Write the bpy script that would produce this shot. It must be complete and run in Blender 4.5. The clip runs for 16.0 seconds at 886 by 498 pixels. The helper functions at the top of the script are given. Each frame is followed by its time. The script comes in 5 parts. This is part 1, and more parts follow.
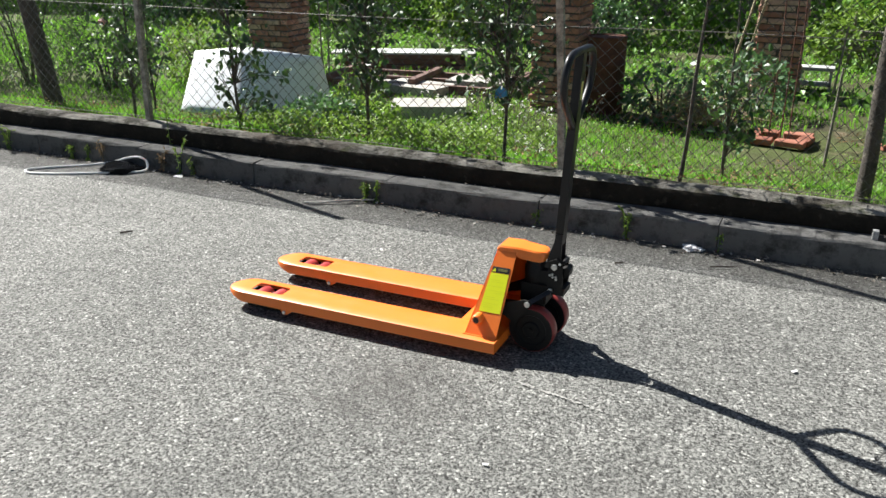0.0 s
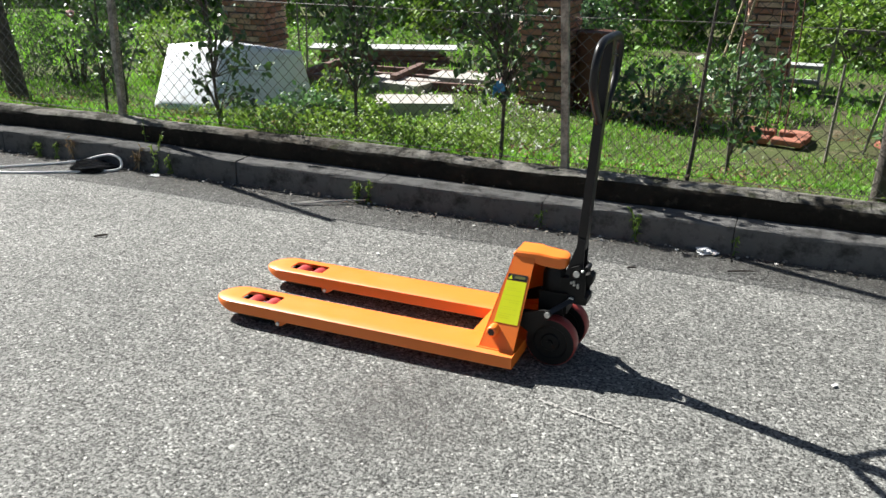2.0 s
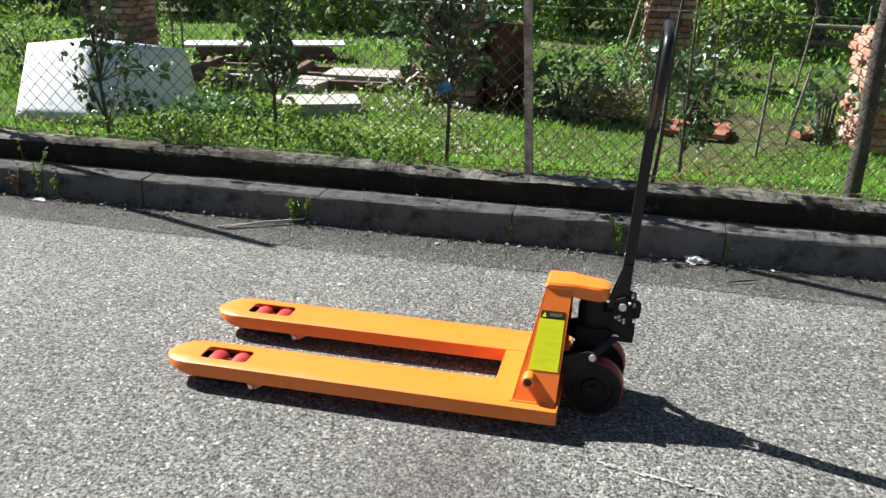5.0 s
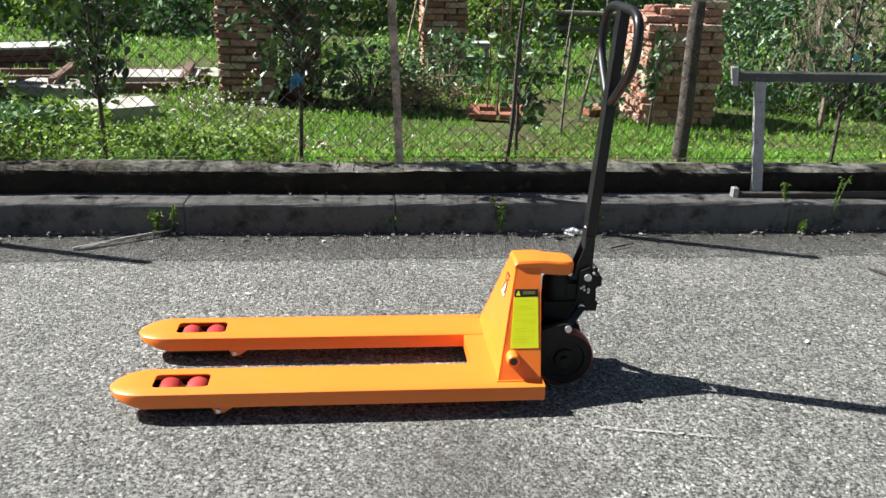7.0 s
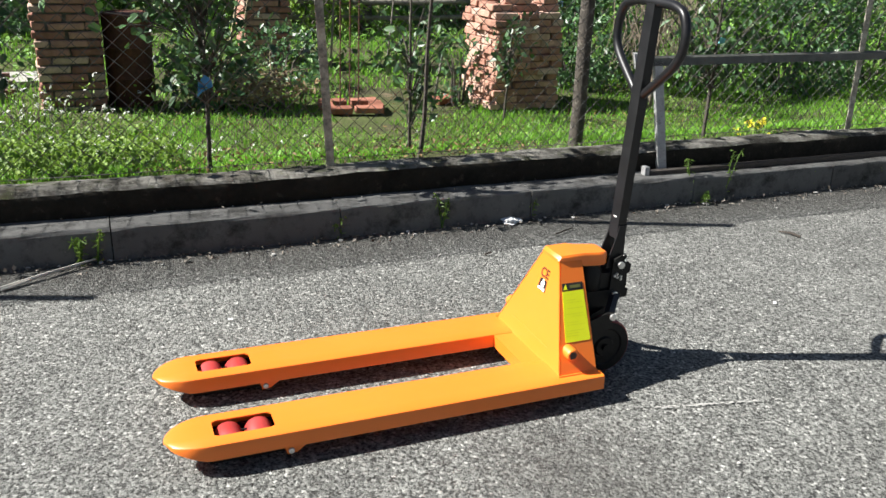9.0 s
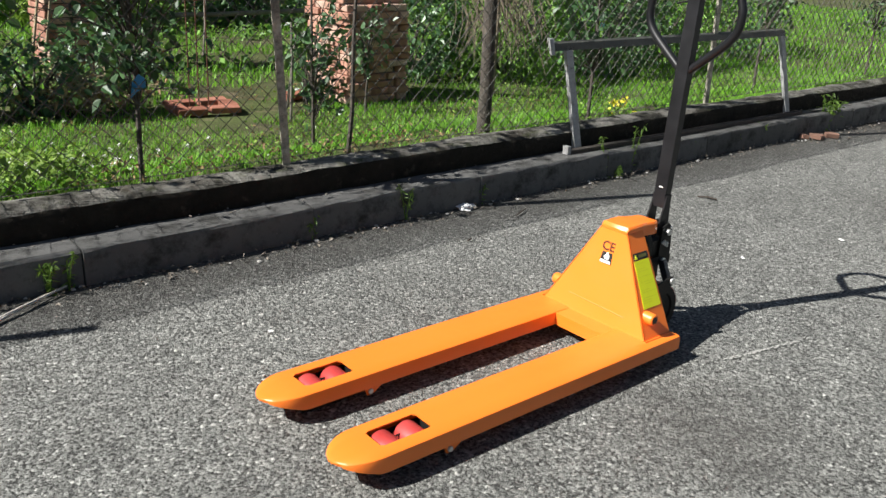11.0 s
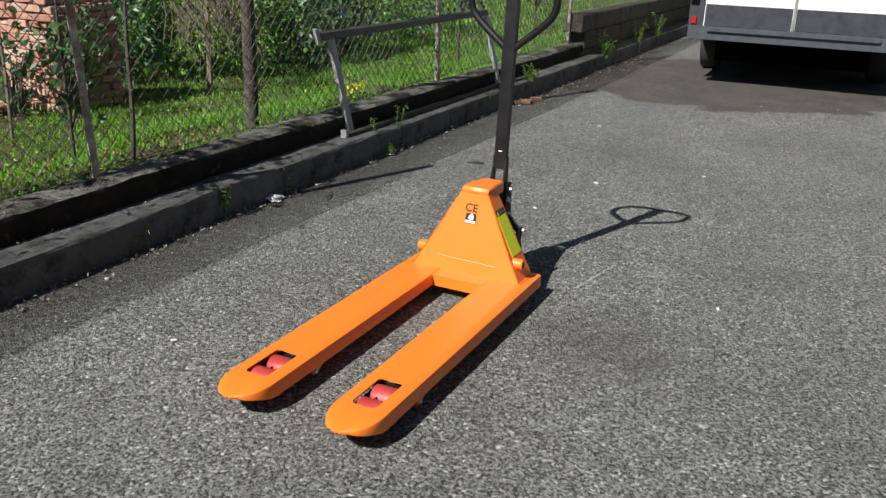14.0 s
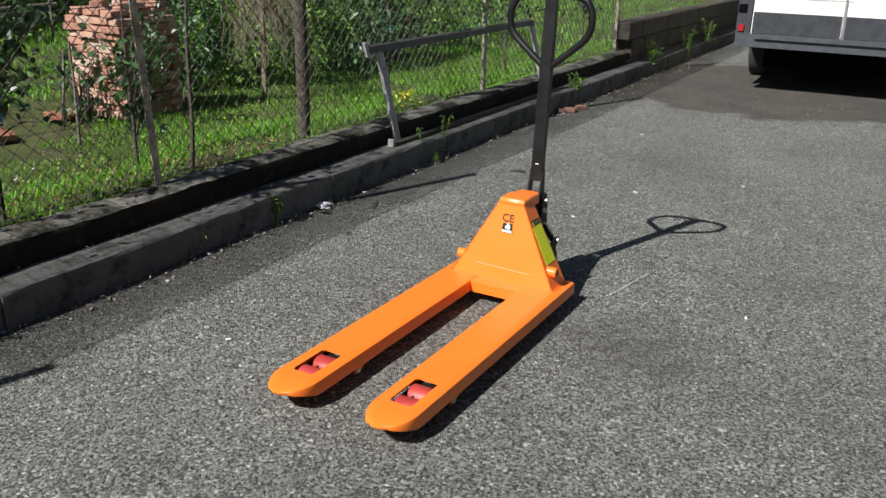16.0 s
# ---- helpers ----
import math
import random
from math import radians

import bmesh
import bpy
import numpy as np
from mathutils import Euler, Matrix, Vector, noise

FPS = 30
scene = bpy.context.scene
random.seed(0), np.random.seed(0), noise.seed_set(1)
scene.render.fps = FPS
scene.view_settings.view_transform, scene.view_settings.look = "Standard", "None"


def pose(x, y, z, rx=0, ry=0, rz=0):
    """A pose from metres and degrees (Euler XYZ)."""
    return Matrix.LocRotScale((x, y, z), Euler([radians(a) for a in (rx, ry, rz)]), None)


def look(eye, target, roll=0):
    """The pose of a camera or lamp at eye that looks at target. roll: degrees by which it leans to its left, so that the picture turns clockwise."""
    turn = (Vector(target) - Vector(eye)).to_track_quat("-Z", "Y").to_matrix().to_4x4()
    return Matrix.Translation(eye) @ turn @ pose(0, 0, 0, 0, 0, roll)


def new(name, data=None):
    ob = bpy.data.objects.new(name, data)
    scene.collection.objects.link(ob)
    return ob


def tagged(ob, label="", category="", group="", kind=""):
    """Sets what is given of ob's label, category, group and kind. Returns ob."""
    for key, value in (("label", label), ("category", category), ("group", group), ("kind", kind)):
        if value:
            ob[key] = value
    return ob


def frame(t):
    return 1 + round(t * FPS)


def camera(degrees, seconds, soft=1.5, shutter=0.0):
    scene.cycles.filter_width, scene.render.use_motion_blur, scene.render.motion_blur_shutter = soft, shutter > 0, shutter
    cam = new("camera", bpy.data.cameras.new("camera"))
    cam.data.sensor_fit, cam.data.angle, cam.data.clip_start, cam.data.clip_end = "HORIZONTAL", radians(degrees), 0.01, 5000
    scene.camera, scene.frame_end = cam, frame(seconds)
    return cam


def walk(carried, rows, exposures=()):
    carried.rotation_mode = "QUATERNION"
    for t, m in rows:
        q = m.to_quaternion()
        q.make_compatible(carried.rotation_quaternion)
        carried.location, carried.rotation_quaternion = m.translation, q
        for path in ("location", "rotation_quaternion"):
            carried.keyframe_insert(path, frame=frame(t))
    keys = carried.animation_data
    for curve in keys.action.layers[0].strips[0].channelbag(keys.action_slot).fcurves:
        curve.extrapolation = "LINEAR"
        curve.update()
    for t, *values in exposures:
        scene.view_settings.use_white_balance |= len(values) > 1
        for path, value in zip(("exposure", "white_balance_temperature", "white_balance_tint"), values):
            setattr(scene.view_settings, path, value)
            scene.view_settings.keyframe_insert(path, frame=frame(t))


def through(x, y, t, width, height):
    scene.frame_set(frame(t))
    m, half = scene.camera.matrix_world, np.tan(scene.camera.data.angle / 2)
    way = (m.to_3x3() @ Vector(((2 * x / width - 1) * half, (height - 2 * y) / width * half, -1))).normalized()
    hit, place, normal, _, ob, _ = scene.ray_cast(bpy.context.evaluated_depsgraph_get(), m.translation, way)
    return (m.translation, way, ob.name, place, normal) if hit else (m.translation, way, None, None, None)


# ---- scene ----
cam = camera(54.7, 16.0)
PATH = [
    (0, (1.292, -3.208, 1.675), (0.503, -1.509, 0.975), 0.1),
    (0.5, (1.272, -3.179, 1.643), (0.499, -1.473, 0.942), 0.2),
    (1, (1.218, -3.144, 1.619), (0.459, -1.431, 0.919), 0.4),
    (1.5, (1.123, -3.086, 1.602), (0.382, -1.366, 0.9), 0.5),
    (2, (1.024, -3.014, 1.593), (0.3, -1.287, 0.892), 0.7),
    (2.5, (0.92, -2.936, 1.576), (0.242, -1.191, 0.873), 1.0),
    (3, (0.865, -2.85, 1.553), (0.255, -1.079, 0.851), 0.9),
    (3.5, (0.797, -2.718, 1.542), (0.242, -0.931, 0.837), 1.0),
    (4, (0.692, -2.63, 1.531), (0.165, -0.834, 0.825), 1.2),
    (4.2, (0.612, -2.6, 1.523), (0.096, -0.802, 0.816), 1.2),
    (6.3, (-0.168, -2.687, 1.498), (-0.211, -0.815, 0.795), 1.7),
    (6.5, (-0.255, -2.667, 1.49), (-0.226, -0.795, 0.786), 1.8),
    (7, (-0.429, -2.654, 1.464), (-0.237, -0.792, 0.76), 1.7),
    (7.5, (-0.639, -2.662, 1.472), (-0.349, -0.814, 0.766), 1.6),
    (8, (-0.907, -2.575, 1.483), (-0.508, -0.748, 0.775), 1.8),
    (8.5, (-1.103, -2.481, 1.472), (-0.507, -0.709, 0.761), 2.0),
    (8.7, (-1.174, -2.434, 1.465), (-0.531, -0.679, 0.754), 2.0),
    (10.8, (-2.141, -1.864, 1.394), (-0.962, -0.406, 0.697), 3.0),
    (11, (-2.23, -1.796, 1.371), (-1.016, -0.366, 0.677), 2.8),
    (11.5, (-2.434, -1.639, 1.348), (-1.062, -0.358, 0.657), 3.0),
    (12, (-2.552, -1.392, 1.32), (-1.044, -0.273, 0.632), 2.9),
    (12.5, (-2.642, -1.227, 1.308), (-1.051, -0.23, 0.619), 2.6),
    (13, (-2.767, -1.18, 1.305), (-1.117, -0.282, 0.618), 2.2),
    (13.5, (-2.861, -1.225, 1.345), (-1.183, -0.381, 0.658), 2.1),
    (14, (-2.934, -1.337, 1.376), (-1.246, -0.514, 0.689), 2.0),
    (14.5, (-3.004, -1.401, 1.427), (-1.314, -0.581, 0.74), 2.0),
    (15, (-3.056, -1.42, 1.461), (-1.372, -0.586, 0.776), 1.8),
    (15.5, (-3.064, -1.44, 1.474), (-1.411, -0.55, 0.784), 1.5),
    (16, (-3.059, -1.457, 1.467), (-1.426, -0.53, 0.78), 1.4),
]
walk(cam, [(t, look(eye, target, roll)) for t, eye, target, roll in PATH], [(0, 1.36), (4, 1.36), (8, 1.36), (11, 0.96), (12.5, 0.53), (16, 0.5)])

# ---- light: clear sky, sun behind the garden ----
SUN_SHIFT = Vector((1.01, -0.343, -1.0))          # way of the sunlight, per metre of height
world = bpy.data.worlds.new("world")
scene.world = world
world.use_nodes = True
wn = world.node_tree.nodes
sky = wn.new("ShaderNodeTexSky")
sky.sky_type = "NISHITA"
sky.sun_disc = False
sky.sun_elevation = math.atan2(1.0, math.hypot(1.01, 0.343))
sky.sun_rotation = math.atan2(-1.01, 0.343)
wn["Background"].inputs["Strength"].default_value = 0.027
world.node_tree.links.new(sky.outputs["Color"], wn["Background"].inputs["Color"])
sun_data = bpy.data.lights.new("sun", "SUN")
sun_data.energy, sun_data.angle, sun_data.color = 5.0, radians(0.53), (1.0, 0.98, 0.93)
sun = new("sun", sun_data)
sun.matrix_world = Matrix.Translation((-6, 4, 9)) @ SUN_SHIFT.to_track_quat("-Z", "Y").to_matrix().to_4x4()

# ---- mesh helpers ----
RNG = np.random.default_rng(7)


def part(name, bm, material, parent=None, label="", sharp=35):
    me = bpy.data.meshes.new(name)
    bmesh.ops.recalc_face_normals(bm, faces=bm.faces)
    for f in bm.faces:
        f.smooth = True
    bm.to_mesh(me)
    bm.free()
    me.set_sharp_from_angle(angle=radians(sharp))
    me.materials.append(material)
    ob = new(name, me)
    ob.parent = parent
    if label:
        ob["label"] = label
    return ob


def raw(name, verts, faces, material, parent=None, smooth=False):
    me = bpy.data.meshes.new(name)
    verts = np.asarray(verts, np.float32).reshape(-1, 3)
    faces = np.asarray(faces, np.int32)
    n, k = faces.shape
    me.vertices.add(len(verts))
    me.vertices.foreach_set("co", verts.ravel())
    me.loops.add(n * k)
    me.loops.foreach_set("vertex_index", faces.ravel())
    me.polygons.add(n)
    me.polygons.foreach_set("loop_start", np.arange(0, n * k, k, dtype=np.int32))
    me.update(calc_edges=True)
    me.polygons.foreach_set("use_smooth", np.full(n, smooth))
    me.validate()
    me.materials.append(material)
    ob = new(name, me)
    ob.parent = parent
    return ob


def empty(name, place=(0, 0, 0)):
    ob = new(name)
    ob.empty_display_size = 0.1
    ob.matrix_world = Matrix.Translation(place)
    return ob


def bevel(bm, width, seg=2, geom=None):
    bmesh.ops.bevel(bm, geom=geom or [e for e in bm.edges if len(e.link_faces) == 2 and e.calc_face_angle(0) > 0.5], offset=width,
                    segments=seg, affect="EDGES", profile=0.5)
    return bm


def box(lo, hi, bev=0.0, bm=None):
    bm = bm or bmesh.new()
    verts = [bm.verts.new((x, y, z)) for x in (lo[0], hi[0]) for y in (lo[1], hi[1]) for z in (lo[2], hi[2])]
    for q in ((0, 1, 3, 2), (4, 6, 7, 5), (0, 4, 5, 1), (2, 3, 7, 6), (0, 2, 6, 4), (1, 5, 7, 3)):
        bm.faces.new([verts[i] for i in q])
    if bev:
        bevel(bm, bev)
    return bm


def plate(corners, thick, bev=0.0, bm=None):
    """A flat plate: corners of its outer face; thick: the way to its inner face."""
    bm = bm or bmesh.new()
    a = [bm.verts.new(c) for c in corners]
    b = [bm.verts.new(Vector(c) + Vector(thick)) for c in corners]
    bm.faces.new(a)
    bm.faces.new(b[::-1])
    for i in range(len(a)):
        j = (i + 1) % len(a)
        bm.faces.new((a[j], a[i], b[i], b[j]))
    if bev:
        bevel(bm, bev)
    return bm


def ring_frame(way):
    way = Vector(way).normalized()
    side = way.cross((0, 0, 1)) if abs(way.z) < 0.95 else way.cross((0, 1, 0))
    side.normalize()
    return side, way.cross(side)


def tube(points, radius, seg=10, closed=False, bm=None, squash=1.0, caps=True):
    """A round bar along points; radius: one number or one for each point."""
    bm = bm or bmesh.new()
    points = [Vector(p) for p in points]
    n = len(points)
    radii = radius if isinstance(radius, (list, tuple)) else [radius] * n
    rings, side = [], None
    for i, p in enumerate(points):
        if closed:
            way = points[(i + 1) % n] - points[i - 1]
        else:
            way = points[min(i + 1, n - 1)] - points[max(i - 1, 0)]
        way.normalize()
        if side is None:
            side, up = ring_frame(way)
        else:
            side = (side - way * side.dot(way)).normalized()
            up = way.cross(side)
        rings.append([bm.verts.new(p + (side * math.cos(a) + up * math.sin(a) * squash) * radii[i]) for a in np.linspace(0, 2 * math.pi, seg, endpoint=False)])
    for i in range(n if closed else n - 1):
        r, s = rings[i], rings[(i + 1) % n]
        for k in range(seg):
            bm.faces.new((r[k], r[(k + 1) % seg], s[(k + 1) % seg], s[k]))
    if not closed and caps:
        bm.faces.new(rings[0][::-1])
        bm.faces.new(rings[-1])
    return bm


def lathe(p0, p1, profile, seg=28, bm=None):
    """Turned form about the axis p0-p1; profile: (share of the length, radius)."""
    bm = bm or bmesh.new()
    p0, p1 = Vector(p0), Vector(p1)
    side, up = ring_frame(p1 - p0)
    rings = [[bm.verts.new(p0.lerp(p1, s) + (side * math.cos(a) + up * math.sin(a)) * r) for a in np.linspace(0, 2 * math.pi, seg, endpoint=False)] for s, r in profile]
    for r, s in zip(rings, rings[1:]):
        for k in range(seg):
            bm.faces.new((r[k], r[(k + 1) % seg], s[(k + 1) % seg], s[k]))
    bm.faces.new(rings[0][::-1])
    bm.faces.new(rings[-1])
    return bm


def smooth_path(points, steps=6, closed=False):
    pts = [Vector(p) for p in points]
    out, n = [], len(pts)
    for i in range(n if closed else n - 1):
        g = (lambda k: pts[k % n]) if closed else (lambda k: pts[min(max(k, 0), n - 1)])
        a, b, c, d = g(i - 1), g(i), g(i + 1), g(i + 2)
        for s in np.linspace(0, 1, steps, endpoint=False):
            out.append(0.5 * (2 * b + (c - a) * s + (2 * a - 5 * b + 4 * c - d) * s * s + (3 * b - a - 3 * c + d) * s ** 3))
    if not closed:
        out.append(pts[-1])
    return out


# ---- materials ----
class Nodes:
    """A small helper round a node material."""

    def __init__(self, name):
        self.m = bpy.data.materials.new(name)
        self.m.use_nodes = True
        self.t = self.m.node_tree
        self.out = self.t.nodes["Principled BSDF"]
        self.coord = self.t.nodes.new("ShaderNodeTexCoord").outputs["Object"]

    def link(self, a, b):
        self.t.links.new(a, b)

    def node(self, kind, **values):
        n = self.t.nodes.new(kind)
        for k, v in values.items():
            n.inputs[k.replace("_", " ")].default_value = v
        return n

    def noise(self, scale, detail=4, rough=0.55, vector=None):
        n = self.node("ShaderNodeTexNoise", Scale=scale, Detail=detail, Roughness=rough)
        self.link(vector or self.coord, n.inputs["Vector"])
        return n.outputs["Fac"]

    def ramp(self, fac, *stops):
        n = self.t.nodes.new("ShaderNodeValToRGB")
        e = n.color_ramp.elements
        while len(e) < len(stops):
            e.new(0.5)
        for el, (p, c) in zip(e, stops):
            el.position = p
            el.color = (*c, 1) if isinstance(c, tuple) else (c, c, c, 1)
        self.link(fac, n.inputs["Fac"])
        return n.outputs["Color"]

    def mix(self, a, b, fac, kind="MIX"):
        n = self.t.nodes.new("ShaderNodeMix")
        n.data_type, n.blend_type = "RGBA", kind
        for sock, v in ((n.inputs[6], a), (n.inputs[7], b), (n.inputs[0], fac)):
            if isinstance(v, (int, float)):
                sock.default_value = v if sock == n.inputs[0] else (v, v, v, 1)
            elif isinstance(v, tuple):
                sock.default_value = (*v, 1)
            else:
                self.link(v, sock)
        return n.outputs[2]

    def math(self, kind, a, b=0.0):
        n = self.t.nodes.new("ShaderNodeMath")
        n.operation = kind
        for sock, v in zip(n.inputs, (a, b)):
            if isinstance(v, (int, float)):
                sock.default_value = v
            else:
                self.link(v, sock)
        return n.outputs[0]

    def bump(self, height, strength, distance):
        n = self.node("ShaderNodeBump", Strength=strength, Distance=distance)
        self.link(height, n.inputs["Height"])
        self.link(n.outputs["Normal"], self.out.inputs["Normal"])

    def done(self, colour, rough=0.6, metal=0.0, spec=0.5):
        for sock, v in (("Base Color", colour), ("Roughness", rough), ("Metallic", metal), ("Specular IOR Level", spec)):
            if isinstance(v, tuple):
                self.out.inputs[sock].default_value = (*v, 1)
            elif isinstance(v, (int, float)):
                self.out.inputs[sock].default_value = v
            else:
                self.link(v, self.out.inputs[sock])
        return self.m


def plain(name, a, b, scale, rough=0.6, metal=0.0, fine=6.0, bump=0.3, depth=0.002, spec=0.5, spots=None):
    """Two colours mixed by coarse and fine noise, with fine relief; spots: a third colour in scattered flecks."""
    m = Nodes(name)
    coarse, grain = m.noise(scale, 5), m.noise(scale * fine, 6, 0.65)
    c = m.mix(a, b, m.ramp(m.math("ADD", m.math("MULTIPLY", coarse, 0.65), m.math("MULTIPLY", grain, 0.35)), (0.36, 0.0), (0.64, 1.0)))
    if spots:
        c = m.mix(c, spots, m.ramp(m.noise(scale * 2.7, 6, 0.7), (0.58, 0.0), (0.68, 0.85)))
    m.bump(grain, bump, depth)
    r = m.ramp(coarse, (0.3, max(rough - 0.08, 0.02)), (0.7, min(rough + 0.08, 1.0)))
    return m.done(c, r, metal, spec)


def asphalt_material():
    m = Nodes("asphalt")
    warp = m.node("ShaderNodeTexNoise", Scale=76.0, Detail=3.0)
    m.link(m.coord, warp.inputs["Vector"])
    vor = m.node("ShaderNodeTexVoronoi", Scale=108.0, Randomness=1.0)
    add = m.t.nodes.new("ShaderNodeVectorMath")
    add.operation = "MULTIPLY_ADD"
    m.link(warp.outputs["Color"], add.inputs[0])
    add.inputs[1].default_value = (0.012, 0.012, 0.012)
    m.link(m.coord, add.inputs[2])
    m.link(add.outputs[0], vor.inputs["Vector"])
    sep = m.t.nodes.new("ShaderNodeSeparateColor")
    m.link(vor.outputs["Color"], sep.inputs[0])
    # crushed aggregate in binder: angular chips, irregular dark pits, a few pale flecks
    stone = m.ramp(sep.outputs[0], (0.0, (0.098, 0.099, 0.093)), (0.5, (0.190, 0.192, 0.179)), (0.9, (0.300, 0.302, 0.281)), (0.97, (0.40, 0.40, 0.372)), (1.0, (0.62, 0.615, 0.575)))
    grit = m.noise(88, 4, 0.78)
    c = m.mix(stone, (0.026, 0.025, 0.023), m.ramp(grit, (0.43, 0.95), (0.485, 0.0)))
    c = m.mix(c, (0.37, 0.364, 0.337), m.ramp(grit, (0.57, 0.0), (0.66, 0.6)))
    wide = m.ramp(m.noise(0.9, 5, 0.6), (0.3, 0.79), (0.7, 1.06))
    c = m.mix(c, wide, 1.0, "MULTIPLY")
    mid = m.ramp(m.noise(5.5, 4), (0.3, 0.9), (0.7, 1.08))
    c = m.mix(c, mid, 1.0, "MULTIPLY")
    # gutter dirt with fence shadow painted in, and a few dark oily stains
    xyz = m.t.nodes.new("ShaderNodeSeparateXYZ")
    m.link(m.coord, xyz.inputs[0])
    edge = m.math("ADD", xyz.outputs[1], m.math("MULTIPLY", m.math("SUBTRACT", m.noise(3.2, 6, 0.65), 0.5), 0.4))
    gutter_dirt_shade = m.ramp(m.math("SUBTRACT", edge, 0.6), (0.46, 0.0), (0.60, 0.38), (0.95, 0.76))
    c = m.mix(c, (0.058, 0.053, 0.046), gutter_dirt_shade)
    for x, y, r, k in ((-0.12, -0.62, 0.46, 0.45), (0.9, -1.0, 0.3, 0.22), (2.9, 0.1, 0.5, 0.25), (3.7, -0.6, 0.4, 0.2)):
        d = m.t.nodes.new("ShaderNodeVectorMath")
        d.operation = "DISTANCE"
        m.link(m.coord, d.inputs[0])
        d.inputs[1].default_value = (x, y, 0)
        far = m.math("ADD", m.math("DIVIDE", d.outputs["Value"], r), m.math("MULTIPLY", m.math("SUBTRACT", m.noise(7.0, 6, 0.7), 0.5), 1.1))
        c = m.mix(c, (0.06, 0.055, 0.05), m.ramp(far, (0.2, k), (1.0, 0.0)))
    d = m.t.nodes.new("ShaderNodeVectorMath")
    d.operation = "DISTANCE"
    m.link(m.coord, d.inputs[0])
    d.inputs[1].default_value = (6.75, 0.15, 0)
    far = m.math("ADD", m.math("DIVIDE", d.outputs["Value"], 2.0), m.math("MULTIPLY", m.math("SUBTRACT", m.noise(1.7, 6, 0.65), 0.5), 0.8))
    wet = m.mix((0.036, 0.033, 0.030), (0.085, 0.064, 0.052), m.ramp(m.noise(2.4, 7, 0.7), (0.42, 0.0), (0.66, 1.0)))
    c = m.mix(c, wet, m.ramp(far, (0.3, 0.7), (0.9, 0.8), (0.98, 0.0)))
    relief = m.math("ADD", m.math("MULTIPLY", vor.outputs["Distance"], -0.5), grit)
    m.bump(relief, 1.0, 0.008)
    return m.done(c, m.ramp(m.noise(40, 3), (0.3, 0.62), (0.7, 0.9)), 0.0, 0.35)


def brick_material(name, dark, mid, light):
    m = Nodes(name)
    info = m.t.nodes.new("ShaderNodeObjectInfo")
    c = m.ramp(info.outputs["Random"], (0.0, dark), (0.5, mid), (1.0, light))
    blot = m.ramp(m.noise(14, 5, 0.65), (0.35, 0.72), (0.7, 1.15))
    c = m.mix(c, blot, 1.0, "MULTIPLY")
    c = m.mix(c, (0.42, 0.38, 0.34), m.ramp(m.noise(31, 5, 0.7), (0.66, 0.0), (0.8, 0.45)))
    m.bump(m.noise(70, 5, 0.7), 0.6, 0.006)
    return m.done(c, 0.9, 0.0, 0.2)


def leaf_material(name, dark, light, rough=0.42, through=0.35, tint=(0.25, 0.42, 0.05)):
    m = Nodes(name)
    geo = m.t.nodes.new("ShaderNodeNewGeometry")
    c = m.ramp(geo.outputs["Random Per Island"], (0.0, dark), (0.7, light), (1.0, tuple(min(1, v * 1.5) for v in light)))
    c = m.mix(c, m.ramp(m.noise(1.3, 3), (0.3, 0.75), (0.7, 1.2)), 1.0, "MULTIPLY")
    m.done(c, rough, 0.0, 0.5)
    thin = m.t.nodes.new("ShaderNodeBsdfTranslucent")
    m.link(m.mix(c, tint, 0.5), thin.inputs["Color"])
    both = m.t.nodes.new("ShaderNodeMixShader")
    both.inputs[0].default_value = through
    m.link(m.out.outputs[0], both.inputs[1])
    m.link(thin.outputs[0], both.inputs[2])
    m.link(both.outputs[0], m.t.nodes["Material Output"].inputs["Surface"])
    return m.m


def soil_material():
    m = Nodes("garden soil")
    c = m.mix((0.055, 0.05, 0.028), (0.075, 0.095, 0.03), m.ramp(m.noise(1.1, 6, 0.65), (0.36, 0.0), (0.55, 1.0)))
    c = m.mix(c, (0.2, 0.155, 0.105), m.ramp(m.noise(5, 6, 0.7), (0.56, 0.0), (0.7, 0.8)))
    c = m.mix(c, m.ramp(m.noise(60, 4), (0.3, 0.6), (0.7, 1.35)), 1.0, "MULTIPLY")
    m.bump(m.noise(35, 5, 0.7), 0.8, 0.03)
    return m.done(c, 0.95, 0.0, 0.2)


def old_wall_material():
    m = Nodes("mossy concrete")
    c = m.mix((0.19, 0.182, 0.16), (0.34, 0.325, 0.29), m.noise(9, 6, 0.65))
    c = m.mix(c, (0.024, 0.022, 0.017), m.ramp(m.noise(4.5, 7, 0.72), (0.43, 0.0), (0.58, 0.92)))
    c = m.mix(c, (0.05, 0.06, 0.02), m.ramp(m.noise(7.5, 6, 0.7), (0.54, 0.0), (0.66, 0.8)))
    c = m.mix(c, (0.09, 0.07, 0.05), m.ramp(m.noise(2.1, 6, 0.7), (0.52, 0.0), (0.66, 0.6)))
    c = m.mix(c, (0.4, 0.385, 0.34), m.ramp(m.noise(38, 6, 0.78), (0.63, 0.0), (0.71, 0.75)))
    m.bump(m.math("ADD", m.noise(45, 6, 0.7), m.math("MULTIPLY", m.noise(12, 4), 1.5)), 0.8, 0.02)
    return m.done(c, 0.93, 0.0, 0.2)


